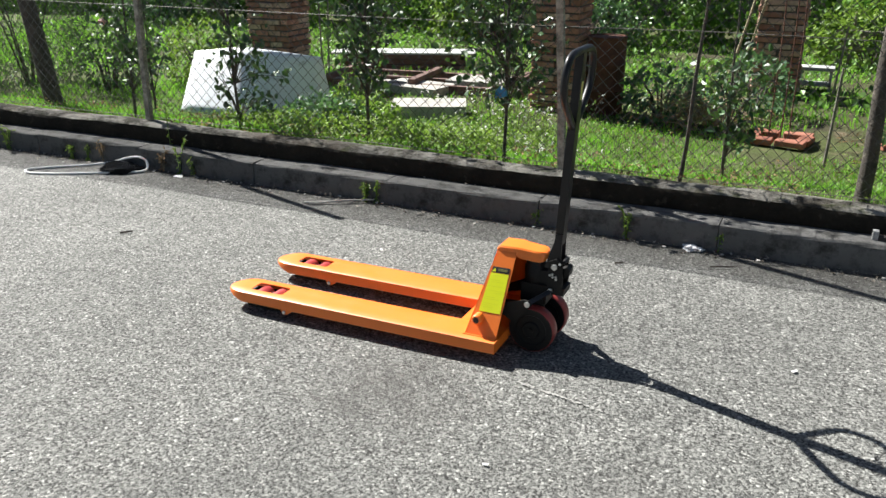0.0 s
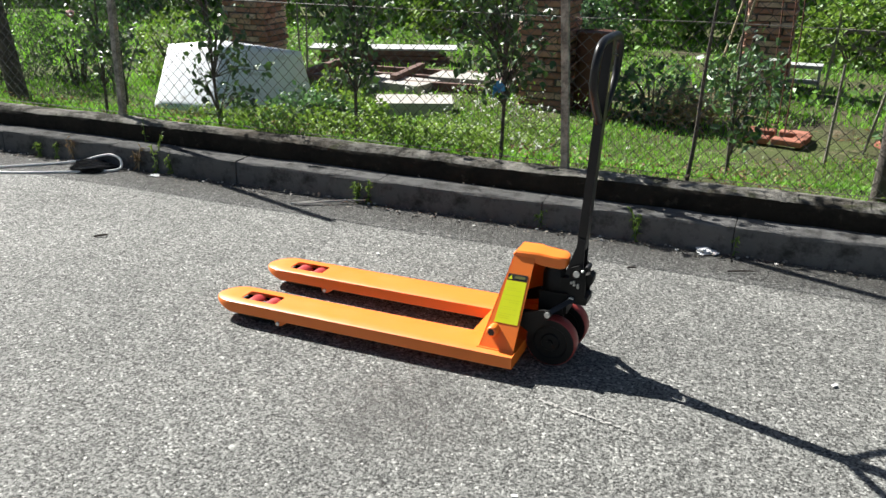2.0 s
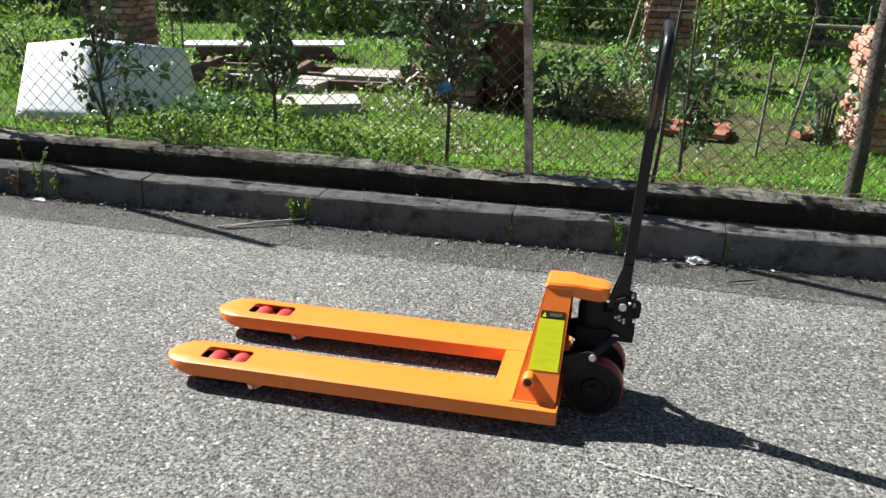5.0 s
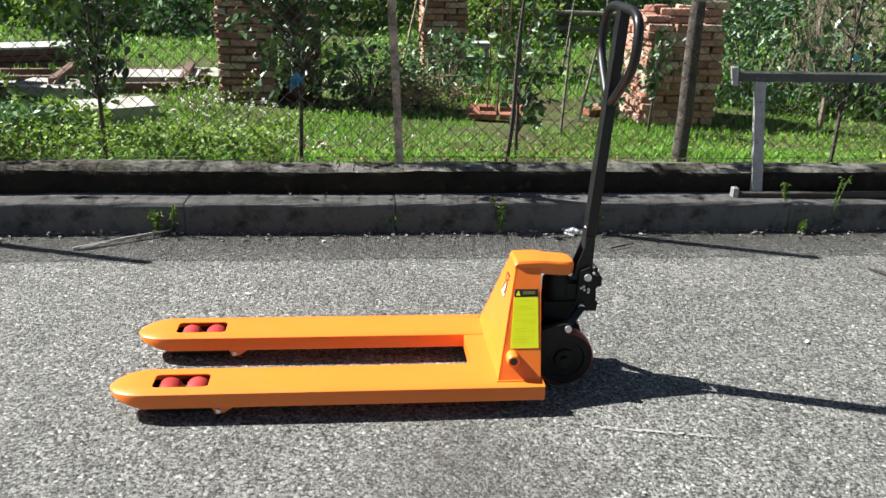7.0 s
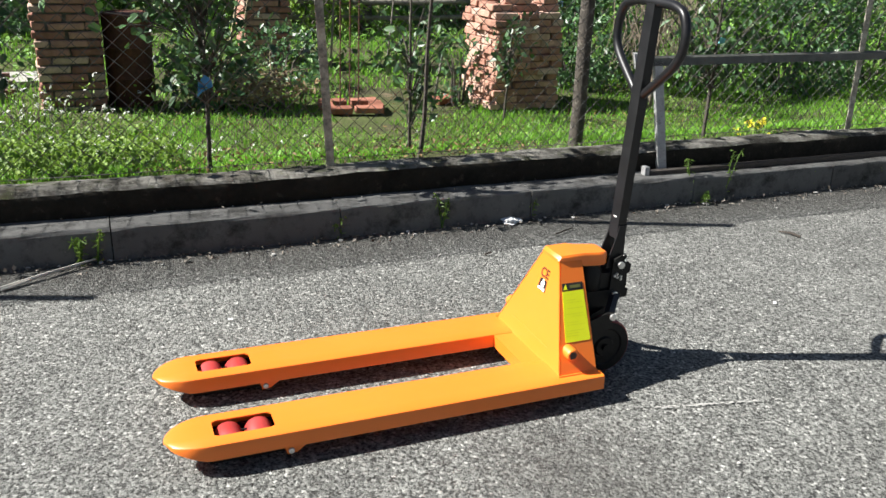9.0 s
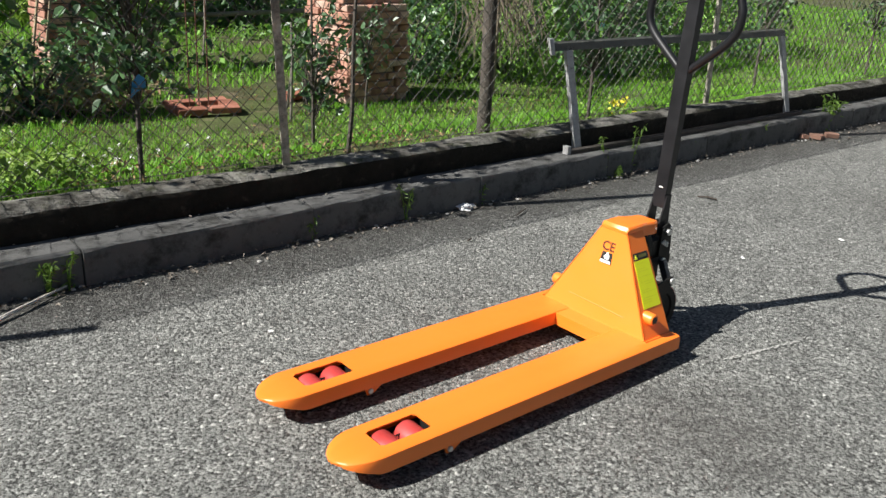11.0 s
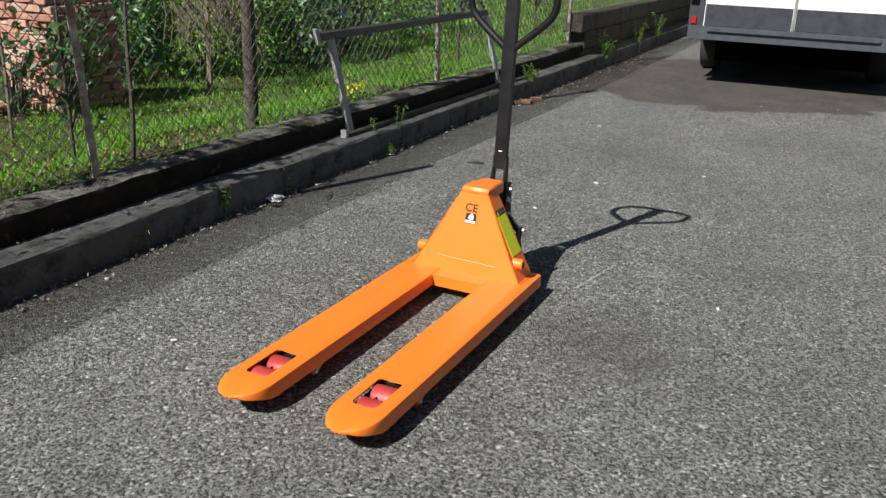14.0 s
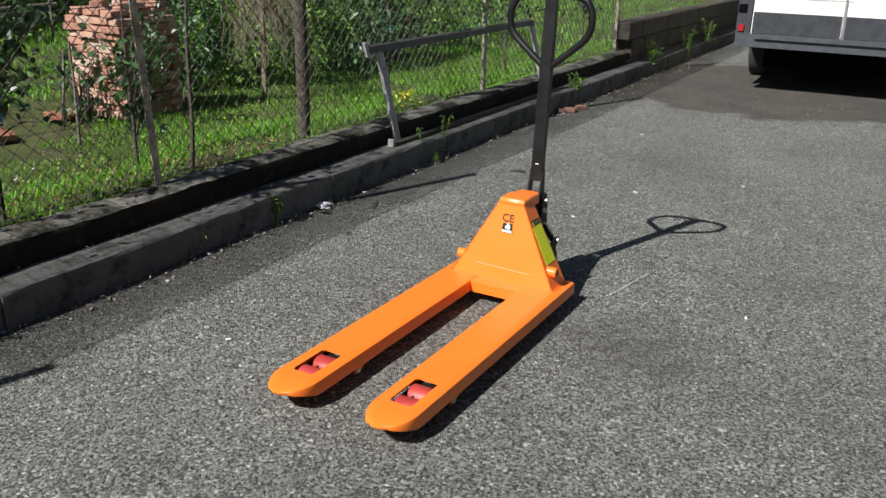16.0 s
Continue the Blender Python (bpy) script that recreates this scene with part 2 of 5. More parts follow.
def kerb_material():
    m = Nodes("kerb concrete")
    info = m.t.nodes.new("ShaderNodeObjectInfo")
    c = m.mix((0.092, 0.092, 0.090), (0.175, 0.173, 0.167), m.noise(3.5, 6, 0.65))
    c = m.mix(c, m.ramp(info.outputs["Random"], (0.0, 0.82), (1.0, 1.12)), 1.0, "MULTIPLY")
    c = m.mix(c, (0.022, 0.021, 0.018), m.ramp(m.noise(6, 8, 0.75), (0.48, 0.0), (0.66, 0.8)))
    c = m.mix(c, (0.32, 0.31, 0.28), m.ramp(m.noise(55, 5, 0.75), (0.64, 0.0), (0.72, 0.7)))
    m.bump(m.noise(120, 4, 0.7), 0.5, 0.004)
    return m.done(c, 0.92, 0.0, 0.15)


def orange_material():
    m = Nodes("orange paint")
    c = m.mix((0.90, 0.192, 0.018), (0.94, 0.215, 0.022), m.noise(3, 3))
    c = m.mix(c, (0.6, 0.16, 0.01), m.ramp(m.noise(38, 6, 0.75), (0.66, 0.0), (0.76, 0.35)))
    m.bump(m.noise(160, 2), 0.06, 0.001)
    return m.done(c, m.ramp(m.noise(11, 4), (0.3, 0.34), (0.7, 0.46)), 0.0, 0.62)


ASPHALT, SOIL, OLD_WALL, KERB, ORANGE = asphalt_material(), soil_material(), old_wall_material(), kerb_material(), orange_material()
# wall front render, with the shade of that side put into its colour
WALL_FACE = plain("shade darkened render", (0.010, 0.009, 0.007), (0.028, 0.025, 0.019), 5, 0.95, bump=0.7, depth=0.012, spec=0.2, spots=(0.055, 0.047, 0.035))
BRICK = brick_material("old red brick", (0.24, 0.115, 0.085), (0.41, 0.215, 0.16), (0.52, 0.39, 0.31))
BRICK_PALE = brick_material("pale salvaged brick", (0.34, 0.17, 0.125), (0.5, 0.275, 0.205), (0.55, 0.40, 0.325))
MORTAR = plain("old mortar", (0.05, 0.043, 0.038), (0.13, 0.115, 0.10), 9, 0.95, depth=0.006, bump=0.7)
BLACK = plain("black enamel", (0.007, 0.007, 0.008), (0.013, 0.013, 0.015), 8, 0.38, bump=0.05, spec=0.35)
GREASY = plain("black greasy steel", (0.004, 0.004, 0.004), (0.012, 0.011, 0.01), 22, 0.55, 0.0, bump=0.2, spec=0.3)
DARK_STEEL = plain("dark grey steel arm", (0.03, 0.03, 0.031), (0.06, 0.06, 0.062), 18, 0.42, 0.6)
ZINC = plain("zinc plated steel", (0.62, 0.62, 0.6), (0.78, 0.78, 0.76), 30, 0.35, 0.8, bump=0.1)
RED_TYRE = plain("red polyurethane", (0.24, 0.03, 0.026), (0.32, 0.05, 0.042), 12, 0.42, bump=0.1)
RED_ROLLER = plain("bright red polyurethane", (0.36, 0.035, 0.03), (0.44, 0.05, 0.045), 12, 0.42, bump=0.1)
YELLOW = plain("yellow label film", (0.82, 0.88, 0.012), (0.86, 0.9, 0.02), 5, 0.4, bump=0.02)
PALE_YELLOW = plain("faded yellow label", (0.6, 0.55, 0.16), (0.68, 0.62, 0.22), 25, 0.5, bump=0.02)
PRINT = plain("black print", (0.015, 0.014, 0.012), (0.025, 0.022, 0.02), 20, 0.5, bump=0.02)
GREY_PRINT = plain("olive print lines", (0.70, 0.75, 0.015), (0.75, 0.80, 0.02), 20, 0.5, bump=0.02)
BROWN_PRINT = plain("dark brown print", (0.06, 0.02, 0.008), (0.085, 0.03, 0.01), 20, 0.5, bump=0.02)
WHITE_PRINT = plain("white print", (0.78, 0.78, 0.76), (0.82, 0.82, 0.8), 20, 0.5, bump=0.02)
WIRE = plain("weathered wire", (0.06, 0.057, 0.052), (0.17, 0.162, 0.148), 25, 0.65, 0.3, spots=(0.07, 0.04, 0.025))
IRON = plain("rusty painted angle iron", (0.13, 0.12, 0.10), (0.48, 0.445, 0.365), 15, 0.8, 0.1, fine=4, bump=0.5, spots=(0.10, 0.055, 0.035))
DARK_WOOD = plain("dark weathered bark", (0.04, 0.034, 0.028), (0.12, 0.10, 0.082), 11, 0.92, fine=7, bump=1.0, depth=0.012, spots=(0.2, 0.18, 0.15))
OLD_WOOD = plain("grey weathered wood", (0.13, 0.115, 0.095), (0.25, 0.225, 0.195), 6, 0.9, fine=9, bump=0.8, depth=0.01, spots=(0.06, 0.05, 0.04))

# ---- ground, kerb, wall ----
def sheet(name, xs, ys, height, material):
    verts = [(x, y, height(x, y)) for y in ys for x in xs]
    n = len(xs)
    faces = [(j * n + i, j * n + i + 1, (j + 1) * n + i + 1, (j + 1) * n + i) for j in range(len(ys) - 1) for i in range(n - 1)]
    return raw(name, verts, faces, material, smooth=True)


def spaced(*stops):
    out = []
    for a, b, step in stops:
        out += list(np.arange(a, b, step))
    return out + [stops[-1][1]]


def road_height(x, y):
    return 0.004 * noise.noise(Vector((x * 1.3, y * 1.3, 0))) - 0.004 if abs(x) < 12 and abs(y) < 12 else -0.004


def garden_height(x, y):
    s = min(max((y - 2.2) / 1.5, 0), 1)
    flat = 0.15 - 0.30 * s * s * (3 - 2 * s)
    return flat + (0.035 * noise.noise(Vector((x * 1.1, y * 1.1, 3))) + 0.012 * noise.noise(Vector((x * 5, y * 5, 1))) if abs(x) < 20 and y < 25 else 0)


road = sheet("road", spaced((-300, -12, 24), (-12, 14, 0.25), (14, 300, 24)), spaced((-300, -8, 24), (-8, 1.75, 0.25)), road_height, ASPHALT)
tagged(road, "grey worn asphalt yard with coarse light aggregate", "asphalt", kind="structure")
ground = sheet("ground", spaced((-300, -16, 25), (-16, 16, 0.2), (16, 300, 25)), spaced((1.7, 14, 0.2), (14, 300, 25)), garden_height, SOIL)
tagged(ground, "garden ground of soil and short green grass", "garden ground", kind="structure")

kerb = tagged(empty("kerb", (0, 1.5, 0)), "row of grey concrete kerb stones along a yard", "kerb", kind="structure")


def kerb_stone(seed):
    bm = bmesh.new()
    rnd = random.Random(seed)
    outline = [(0.0, -0.1), (0.002, 0.05), (0.004, 0.134), (0.008, 0.144), (0.018, 0.149), (0.168, 0.152), (0.168, -0.1)]
    xs = np.linspace(0, 1.038, 9)
    rings = [[bm.verts.new((x, y + rnd.uniform(-0.003, 0.003), z + rnd.uniform(-0.003, 0.003))) for y, z in outline] for x in xs]
    for a, b in zip(rings, rings[1:]):
        for k in range(len(outline)):
            j = (k + 1) % len(outline)
            bm.faces.new((a[k], a[j], b[j], b[k]))
    bm.faces.new(rings[0])
    bm.faces.new(rings[-1][::-1])
    bmesh.ops.recalc_face_normals(bm, faces=bm.faces)
    me = bpy.data.meshes.new("kerb_stone")
    bm.to_mesh(me)
    bm.free()
    me.materials.append(KERB)
    return me


stones = [kerb_stone(s) for s in range(5)]
for i in range(-11, 15):
    ob = new("kerb_stone", stones[i % 5])
    ob.parent = kerb
    ob.location = (-0.255 + 1.043 * i + 0.006, random.uniform(-0.006, 0.006) - 0.027, random.uniform(-0.004, 0.004))
    ob.rotation_euler = (random.uniform(-0.012, 0.012), 0, random.uniform(-0.004, 0.004))


def wall_strip(name, outline, x0, x1, step, amp, material):
    bm = bmesh.new()
    xs = np.arange(x0, x1 + step / 2, step)
    rings = []
    for x in xs:
        ring = []
        for y, z in outline:
            n1 = noise.noise(Vector((x * 2.2, y * 5, z * 5)))
            n2 = noise.noise(Vector((x * 9, y * 13, z * 13)))
            ring.append(bm.verts.new((x, y + amp * (0.6 * n1 + 0.5 * n2), z + amp * (0.9 * noise.noise(Vector((x * 1.7, y * 3 + 9, z))) + 0.4 * n2))))
        rings.append(ring)
    for a, b in zip(rings, rings[1:]):
        for k in range(len(outline)):
            j = (k + 1) % len(outline)
            bm.faces.new((a[k], a[j], b[j], b[k]))
    bm.faces.new(rings[0])
    bm.faces.new(rings[-1][::-1])
    return part(name, bm, material, sharp=50)


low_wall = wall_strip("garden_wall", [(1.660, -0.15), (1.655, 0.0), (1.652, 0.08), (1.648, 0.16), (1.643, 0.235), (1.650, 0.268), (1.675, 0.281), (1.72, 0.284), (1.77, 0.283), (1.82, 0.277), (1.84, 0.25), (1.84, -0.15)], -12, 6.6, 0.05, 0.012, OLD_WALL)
# faces turned to the yard take the darker material that paints their shade
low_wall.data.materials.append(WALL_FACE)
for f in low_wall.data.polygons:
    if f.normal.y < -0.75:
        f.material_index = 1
tagged(low_wall, "low old mossy concrete garden wall, dark-patched, with a shade-toned front face", "garden wall", kind="structure")

DIM_PRINT = plain("dim heading print", (0.12, 0.12, 0.03), (0.16, 0.16, 0.04), 20, 0.5, bump=0.02)

# ---- pallet truck ----
truck = tagged(empty("pallet_truck", (0, 0, 0)), "orange hand pallet truck with black steering handle on asphalt", "pallet truck")


def fork(y_mid):
    top, skirt, tip, front = 0.088, 0.043, -1.213, -1.095
    xs = [tip + 0.118 * (1 - math.cos(a)) for a in np.linspace(0.0, math.pi / 2, 11)] + [-1.082, -1.070, -0.922, -0.910, -0.6, -0.3, -0.06, 0.157]
    bm = bmesh.new()
    rings = []
    for x in xs:
        w = 0.082 if x >= front else max(0.082 * max(1 - ((front - x) / 0.118) ** 2, 0) ** 0.5, 0.006)
        rise = 0 if x > front - 0.012 else (front - 0.012 - x) / 0.106
        zt, zb = top - 0.010 * rise ** 2, skirt + 0.033 * rise
        s = 0.0455 if -1.077 < x < -0.915 else 0.034
        s = min(s, 0.5 * w)
        e = min(0.006, 0.4 * w)
        rings.append([bm.verts.new((x, y_mid + y, z)) for y, z in ((-w, zb), (-w, zt - 0.007), (-w + 0.3 * e, zt - 0.002), (-w + e, zt), (-s, zt), (s, zt), (w - e, zt), (w - 0.3 * e, zt - 0.002), (w, zt - 0.007), (w, zb))])
    for a, b in zip(rings, rings[1:]):
        for k in range(9):
            if k == 4 and -1.083 < a[0].co.x and b[0].co.x < -0.909:
                continue
            bm.faces.new((a[k], a[k + 1], b[k + 1], b[k]))
    bm.faces.new(rings[0])
    bm.faces.new(rings[-1][::-1])
    ob = part("fork", bm, ORANGE, truck)
    uses = [0] * len(ob.data.edges)
    for loop in ob.data.loops:
        uses[loop.edge_index] += 1
    for e, n in zip(ob.data.edges, uses):
        e.use_edge_sharp = e.use_edge_sharp or n == 1
    ob.modifiers.new("thickness", "SOLIDIFY").thickness = 0.005
    ob.modifiers["thickness"].offset = -1
    # the linkage under the fork: a lug with its bolt, and the push rod
    for side in (-1, 1):
        y = y_mid + side * 0.075
        lug = part("lug", plate([(-0.898, y - 0.003, 0.05), (-0.813, y - 0.003, 0.05), (-0.858, y - 0.003, 0.018), (-0.885, y - 0.003, 0.014)], (0, 0.006, 0), 0.0015), ORANGE, ob)
        part("bolt", lathe((-0.875, y - 0.010, 0.027), (-0.875, y + 0.010, 0.027), [(0, 0.007), (0.1, 0.009), (0.9, 0.009), (1, 0.007)], 12), ZINC, ob, "zinc plated bolt")
    part("push_rod", tube([(-0.873, y_mid, 0.035), (0.05, y_mid, 0.05)], 0.009, 8), GREASY, ob, "black push rod")
    part("roller_frame", plate([(-1.10, y_mid - 0.047, 0.009), (-0.865, y_mid - 0.047, 0.009), (-0.865, y_mid - 0.047, 0.072), (-1.10, y_mid - 0.047, 0.072)], (0, 0.005, 0), 0.001), GREASY, ob)
    part("roller_frame", plate([(-1.10, y_mid + 0.042, 0.009), (-0.865, y_mid + 0.042, 0.009), (-0.865, y_mid + 0.042, 0.072), (-1.10, y_mid + 0.042, 0.072)], (0, 0.005, 0), 0.001), GREASY, ob)
    # end plates added to stop sun through the slot and darken its rim
    for x in (-1.0985, -0.8965):
        part("frame_end", box((x, y_mid - 0.0415, 0.012), (x + 0.005, y_mid + 0.0415, 0.072)), GREASY, ob)
    part("latch_plate", box((-1.096, y_mid - 0.02, 0.045), (-1.078, y_mid + 0.02, 0.05)), DARK_STEEL, ob, "small steel plate")
    part("spacer", tube([(-1.02, y_mid + 0.01, 0.068), (-0.975, y_mid + 0.01, 0.068)], 0.003, 8), DARK_STEEL, ob, "steel spacer bar")
    for x in (-1.037, -0.950):
        part("load_roller", lathe((x, y_mid - 0.039, 0.0465), (x, y_mid + 0.039, 0.0465), [(0, 0.024), (0.01, 0.036), (0.05, 0.0405), (0.12, 0.0415), (0.88, 0.0415), (0.95, 0.0405), (0.99, 0.036), (1, 0.024)], 32), RED_ROLLER, ob, "bright red polyurethane load roller")
    return ob


for y in (-0.193, 0.193):
    fork(y)

# cross plate between the forks, with the raised frame on it
part("cross_plate", box((-0.0595, -0.1105, 0.043), (0.157, 0.1105, 0.088), 0.004), ORANGE, truck)
FB, FT = 0.012, 0.084                 # front plate's foot and head, in x
HB, HT = 0.240, 0.056                 # its half widths


def on_front(u, v, out=0.0):
    """A place on the front plate: u across (-1 to 1), v up (0 to 1)."""
    return Vector((FB + (FT - FB) * v - out * 0.977, u * (HB + (HT - HB) * v), 0.088 + 0.332 * v + out * 0.212))


front = part("front_plate", plate([on_front(-1, 0), on_front(1, 0), on_front(1, 1), on_front(-1, 1)], (0.006, 0, 0), 0.002), ORANGE, truck)
part("weld_bead", tube([on_front(-0.62 + 1.24 * s, 0.155 + 0.02 * s, 0.0) for s in np.linspace(0, 1, 9)], 0.0018, 6), ORANGE, front)
REAR_LOW, REAR_HIGH = 0.152, 0.168


def on_side(s, u, v, out=0.0):
    """A place on a side plate: s side (-1, 1), u from front to rear, v up."""
    x0, x1 = FB + (FT - FB) * v, REAR_LOW + (REAR_HIGH - REAR_LOW) * v
    w = HB + (HT - HB) * v
    return Vector((x0 + (x1 - x0) * u, s * (w + out * 0.875), 0.088 + 0.332 * v + out * 0.485))


for s in (-1, 1):
    side = part("side_plate", plate([on_side(s, 0, 0), on_side(s, 1, 0), on_side(s, 1, 1), on_side(s, 0, 1)], (0, -0.006 * s, 0), 0.002), ORANGE, truck)
    part("foot_weld", tube([on_side(s, -0.03, 0.0, 0.004) + Vector((0, 0, 0.003)), on_side(s, 1.0, 0.0, 0.004) + Vector((0, 0, 0.003))], 0.004, 6), ORANGE, side)
    boss = part("boss", lathe((0.061, s * 0.16, 0.158), (0.061, s * 0.234, 0.158), [(0, 0.0215), (0.9, 0.0215), (0.97, 0.020), (1.0, 0.0175)], 28), ORANGE, side)
    part("shaft_end", lathe((0.061, s * 0.231, 0.158), (0.061, s * 0.2355, 0.158), [(0, 0.014), (0.7, 0.014), (1, 0.012)], 6), DARK_STEEL, boss, "dark hexagonal shaft end")
    label = part("warning_label", plate([on_side(s, 0.18, 0.285, 0.0012), on_side(s, 0.94, 0.285, 0.0012), on_side(s, 0.90, 0.725, 0.0012), on_side(s, 0.10, 0.725, 0.0012)], (0, -0.001 * s, 0)), YELLOW, side, "yellow warning label with small print")
    head = part("label_head", plate([on_side(s, 0.10, 0.73, 0.0013), on_side(s, 0.90, 0.73, 0.0013), on_side(s, 0.89, 0.795, 0.0013), on_side(s, 0.09, 0.795, 0.0013)], (0, -0.001 * s, 0)), PRINT, label, "black label heading")
    part("warning_triangle", plate([on_side(s, 0.14, 0.74, 0.0022), on_side(s, 0.30, 0.74, 0.0022), on_side(s, 0.22, 0.785, 0.0022)], (0, -0.0006 * s, 0)), YELLOW, label)
    bm = bmesh.new()
    plate([on_side(s, 0.38, 0.750, 0.0022), on_side(s, 0.80, 0.750, 0.0022), on_side(s, 0.80, 0.775, 0.0022), on_side(s, 0.38, 0.775, 0.0022)], (0, -0.0006 * s, 0), bm=bm)
    part("print_bar", bm, DIM_PRINT, label)
    rnd = random.Random(3)
    v = 0.70
    while v > 0.31:
        a, b = rnd.choice(((0.22, 0.84), (0.22, 0.6), (0.44, 0.86), (0.22, 0.8)))
        part("print_bar", plate([on_side(s, a, v - 0.0035, 0.0014), on_side(s, b, v - 0.0035, 0.0014), on_side(s, b, v, 0.0014), on_side(s, a, v, 0.0014)], (0, -0.001 * s, 0)), GREY_PRINT, label)
        v -= rnd.choice((0.022, 0.022, 0.05))

# cap and rearward head of the frame
cap = bmesh.new()
sections = [(0.080, 0.0570, 0.413, 0.423), (0.089, 0.0585, 0.407, 0.434), (0.165, 0.0585, 0.398, 0.436), (0.185, 0.052, 0.388, 0.433), (0.240, 0.050, 0.383, 0.428), (0.264, 0.047, 0.382, 0.427), (0.279, 0.038, 0.384, 0.424), (0.287, 0.024, 0.389, 0.418)]
rings = [[cap.verts.new((x, y, z)) for y, z in ((-w, a), (-w, b - 0.006), (-w + 0.006, b), (w - 0.006, b), (w, b - 0.006), (w, a))] for x, w, a, b in sections]
for a, b in zip(rings, rings[1:]):
    for k in range(6):
        cap.faces.new((a[k], a[(k + 1) % 6], b[(k + 1) % 6], b[k]))
cap.faces.new(rings[0])
cap.faces.new(rings[-1][::-1])
bevel(cap, 0.002)
part("frame_head", cap, ORANGE, truck)

# mark and pictogram on the front plate
text = bpy.data.curves.new("mark", "FONT")
text.body, text.size, text.extrude, text.align_x = "CE", 0.046, 0.0004, "CENTER"
text.offset = 0.0011
text_ob = new("mark_source", text)
text_me = bpy.data.meshes.new_from_object(text_ob.evaluated_get(bpy.context.evaluated_depsgraph_get()))
bpy.data.objects.remove(text_ob)
text_me.materials.clear()
text_me.materials.append(BROWN_PRINT)
mark = new("printed_mark", text_me)
mark.parent = front
e1, e2 = Vector((0, -1, 0)), (on_front(0, 1) - on_front(0, 0)).normalized()
e3 = e1.cross(e2)
mark.matrix_basis = Matrix.Translation(on_front(0.05, 0.755, 0.0006)) @ Matrix((e1, e2, e3)).transposed().to_4x4()


def decal(name, u0, u1, v0, v1, out, material, label=""):
    return part(name, plate([on_front(u0, v0, out), on_front(u1, v0, out), on_front(u1, v1, out), on_front(u0, v1, out)], (0.0006, 0, 0)), material, front, label)


decal("pictogram", -0.18, 0.235, 0.615, 0.735, 0.0012, PRINT, "black square pictogram label")
part("pictogram_figure", plate([on_front(u * 0.16 + 0.01, 0.695 + w * 0.042, 0.0022) for u, w in ((-0.5, -0.8), (0.5, -0.8), (0.75, -0.2), (0.5, 0.3), (0.22, 0.5), (0.3, 0.9), (-0.1, 1.0), (-0.3, 0.5), (-0.6, 0.2))], (0.0006, 0, 0)), WHITE_PRINT, front)
decal("print_bar", -0.15, 0.22, 0.62, 0.648, 0.0022, WHITE_PRINT)

# steered wheels
for y in (-0.084, 0.084):
    wheel = part("steer_wheel", lathe((0.26, y - 0.03, 0.1), (0.26, y + 0.03, 0.1), [(0.0, 0.024), (0.0, 0.033), (0.12, 0.038), (0.12, 0.064), (0.02, 0.068), (0.02, 0.0945), (0.98, 0.0945), (0.98, 0.068), (0.88, 0.064), (0.88, 0.038), (1, 0.033), (1, 0.024)], 36), GREASY, truck, "black wheel centre")
    bm = bmesh.new()
    prof = [(-0.029, 0.093), (-0.0275, 0.0965), (-0.022, 0.0998), (0.022, 0.0998), (0.0275, 0.0965), (0.029, 0.093)]
    ang = np.linspace(0, 2 * math.pi, 44, endpoint=False)
    rings = [[bm.verts.new((0.26 + r * math.cos(a), y + o, 0.1 + r * math.sin(a))) for o, r in prof] for a in ang]
    for i in range(44):
        a, b = rings[i], rings[(i + 1) % 44]
        for k in range(6):
            bm.faces.new((a[k], a[(k + 1) % 6], b[(k + 1) % 6], b[k]))
    part("tyre", bm, RED_TYRE, wheel, "red polyurethane tyre")
part("axle", tube([(0.26, -0.125, 0.1), (0.26, 0.125, 0.1)], 0.012, 12), GREASY, truck)

# hydraulic pump
pump = part("hydraulic_pump", lathe((0.236, 0, 0.15), (0.236, 0, 0.386), [(0, 0.03), (0.02, 0.044), (0.55, 0.044), (0.58, 0.047), (0.86, 0.047), (0.9, 0.041), (0.97, 0.041), (1, 0.034)], 28), GREASY, truck, "black hydraulic pump cylinder")
part("pump_block", box((0.188, -0.05, 0.20), (0.30, 0.05, 0.285), 0.008), GREASY, pump)
part("valve_box", box((0.25, -0.037, 0.27), (0.345, 0.037, 0.345), 0.006), GREASY, pump)
part("bracket", plate([(0.05, -0.09, 0.205), (0.20, -0.09, 0.215), (0.285, -0.052, 0.222), (0.29, -0.052, 0.185), (0.20, -0.09, 0.175), (0.05, -0.09, 0.165)], (0, 0.006, 0), 0.002), GREASY, pump)
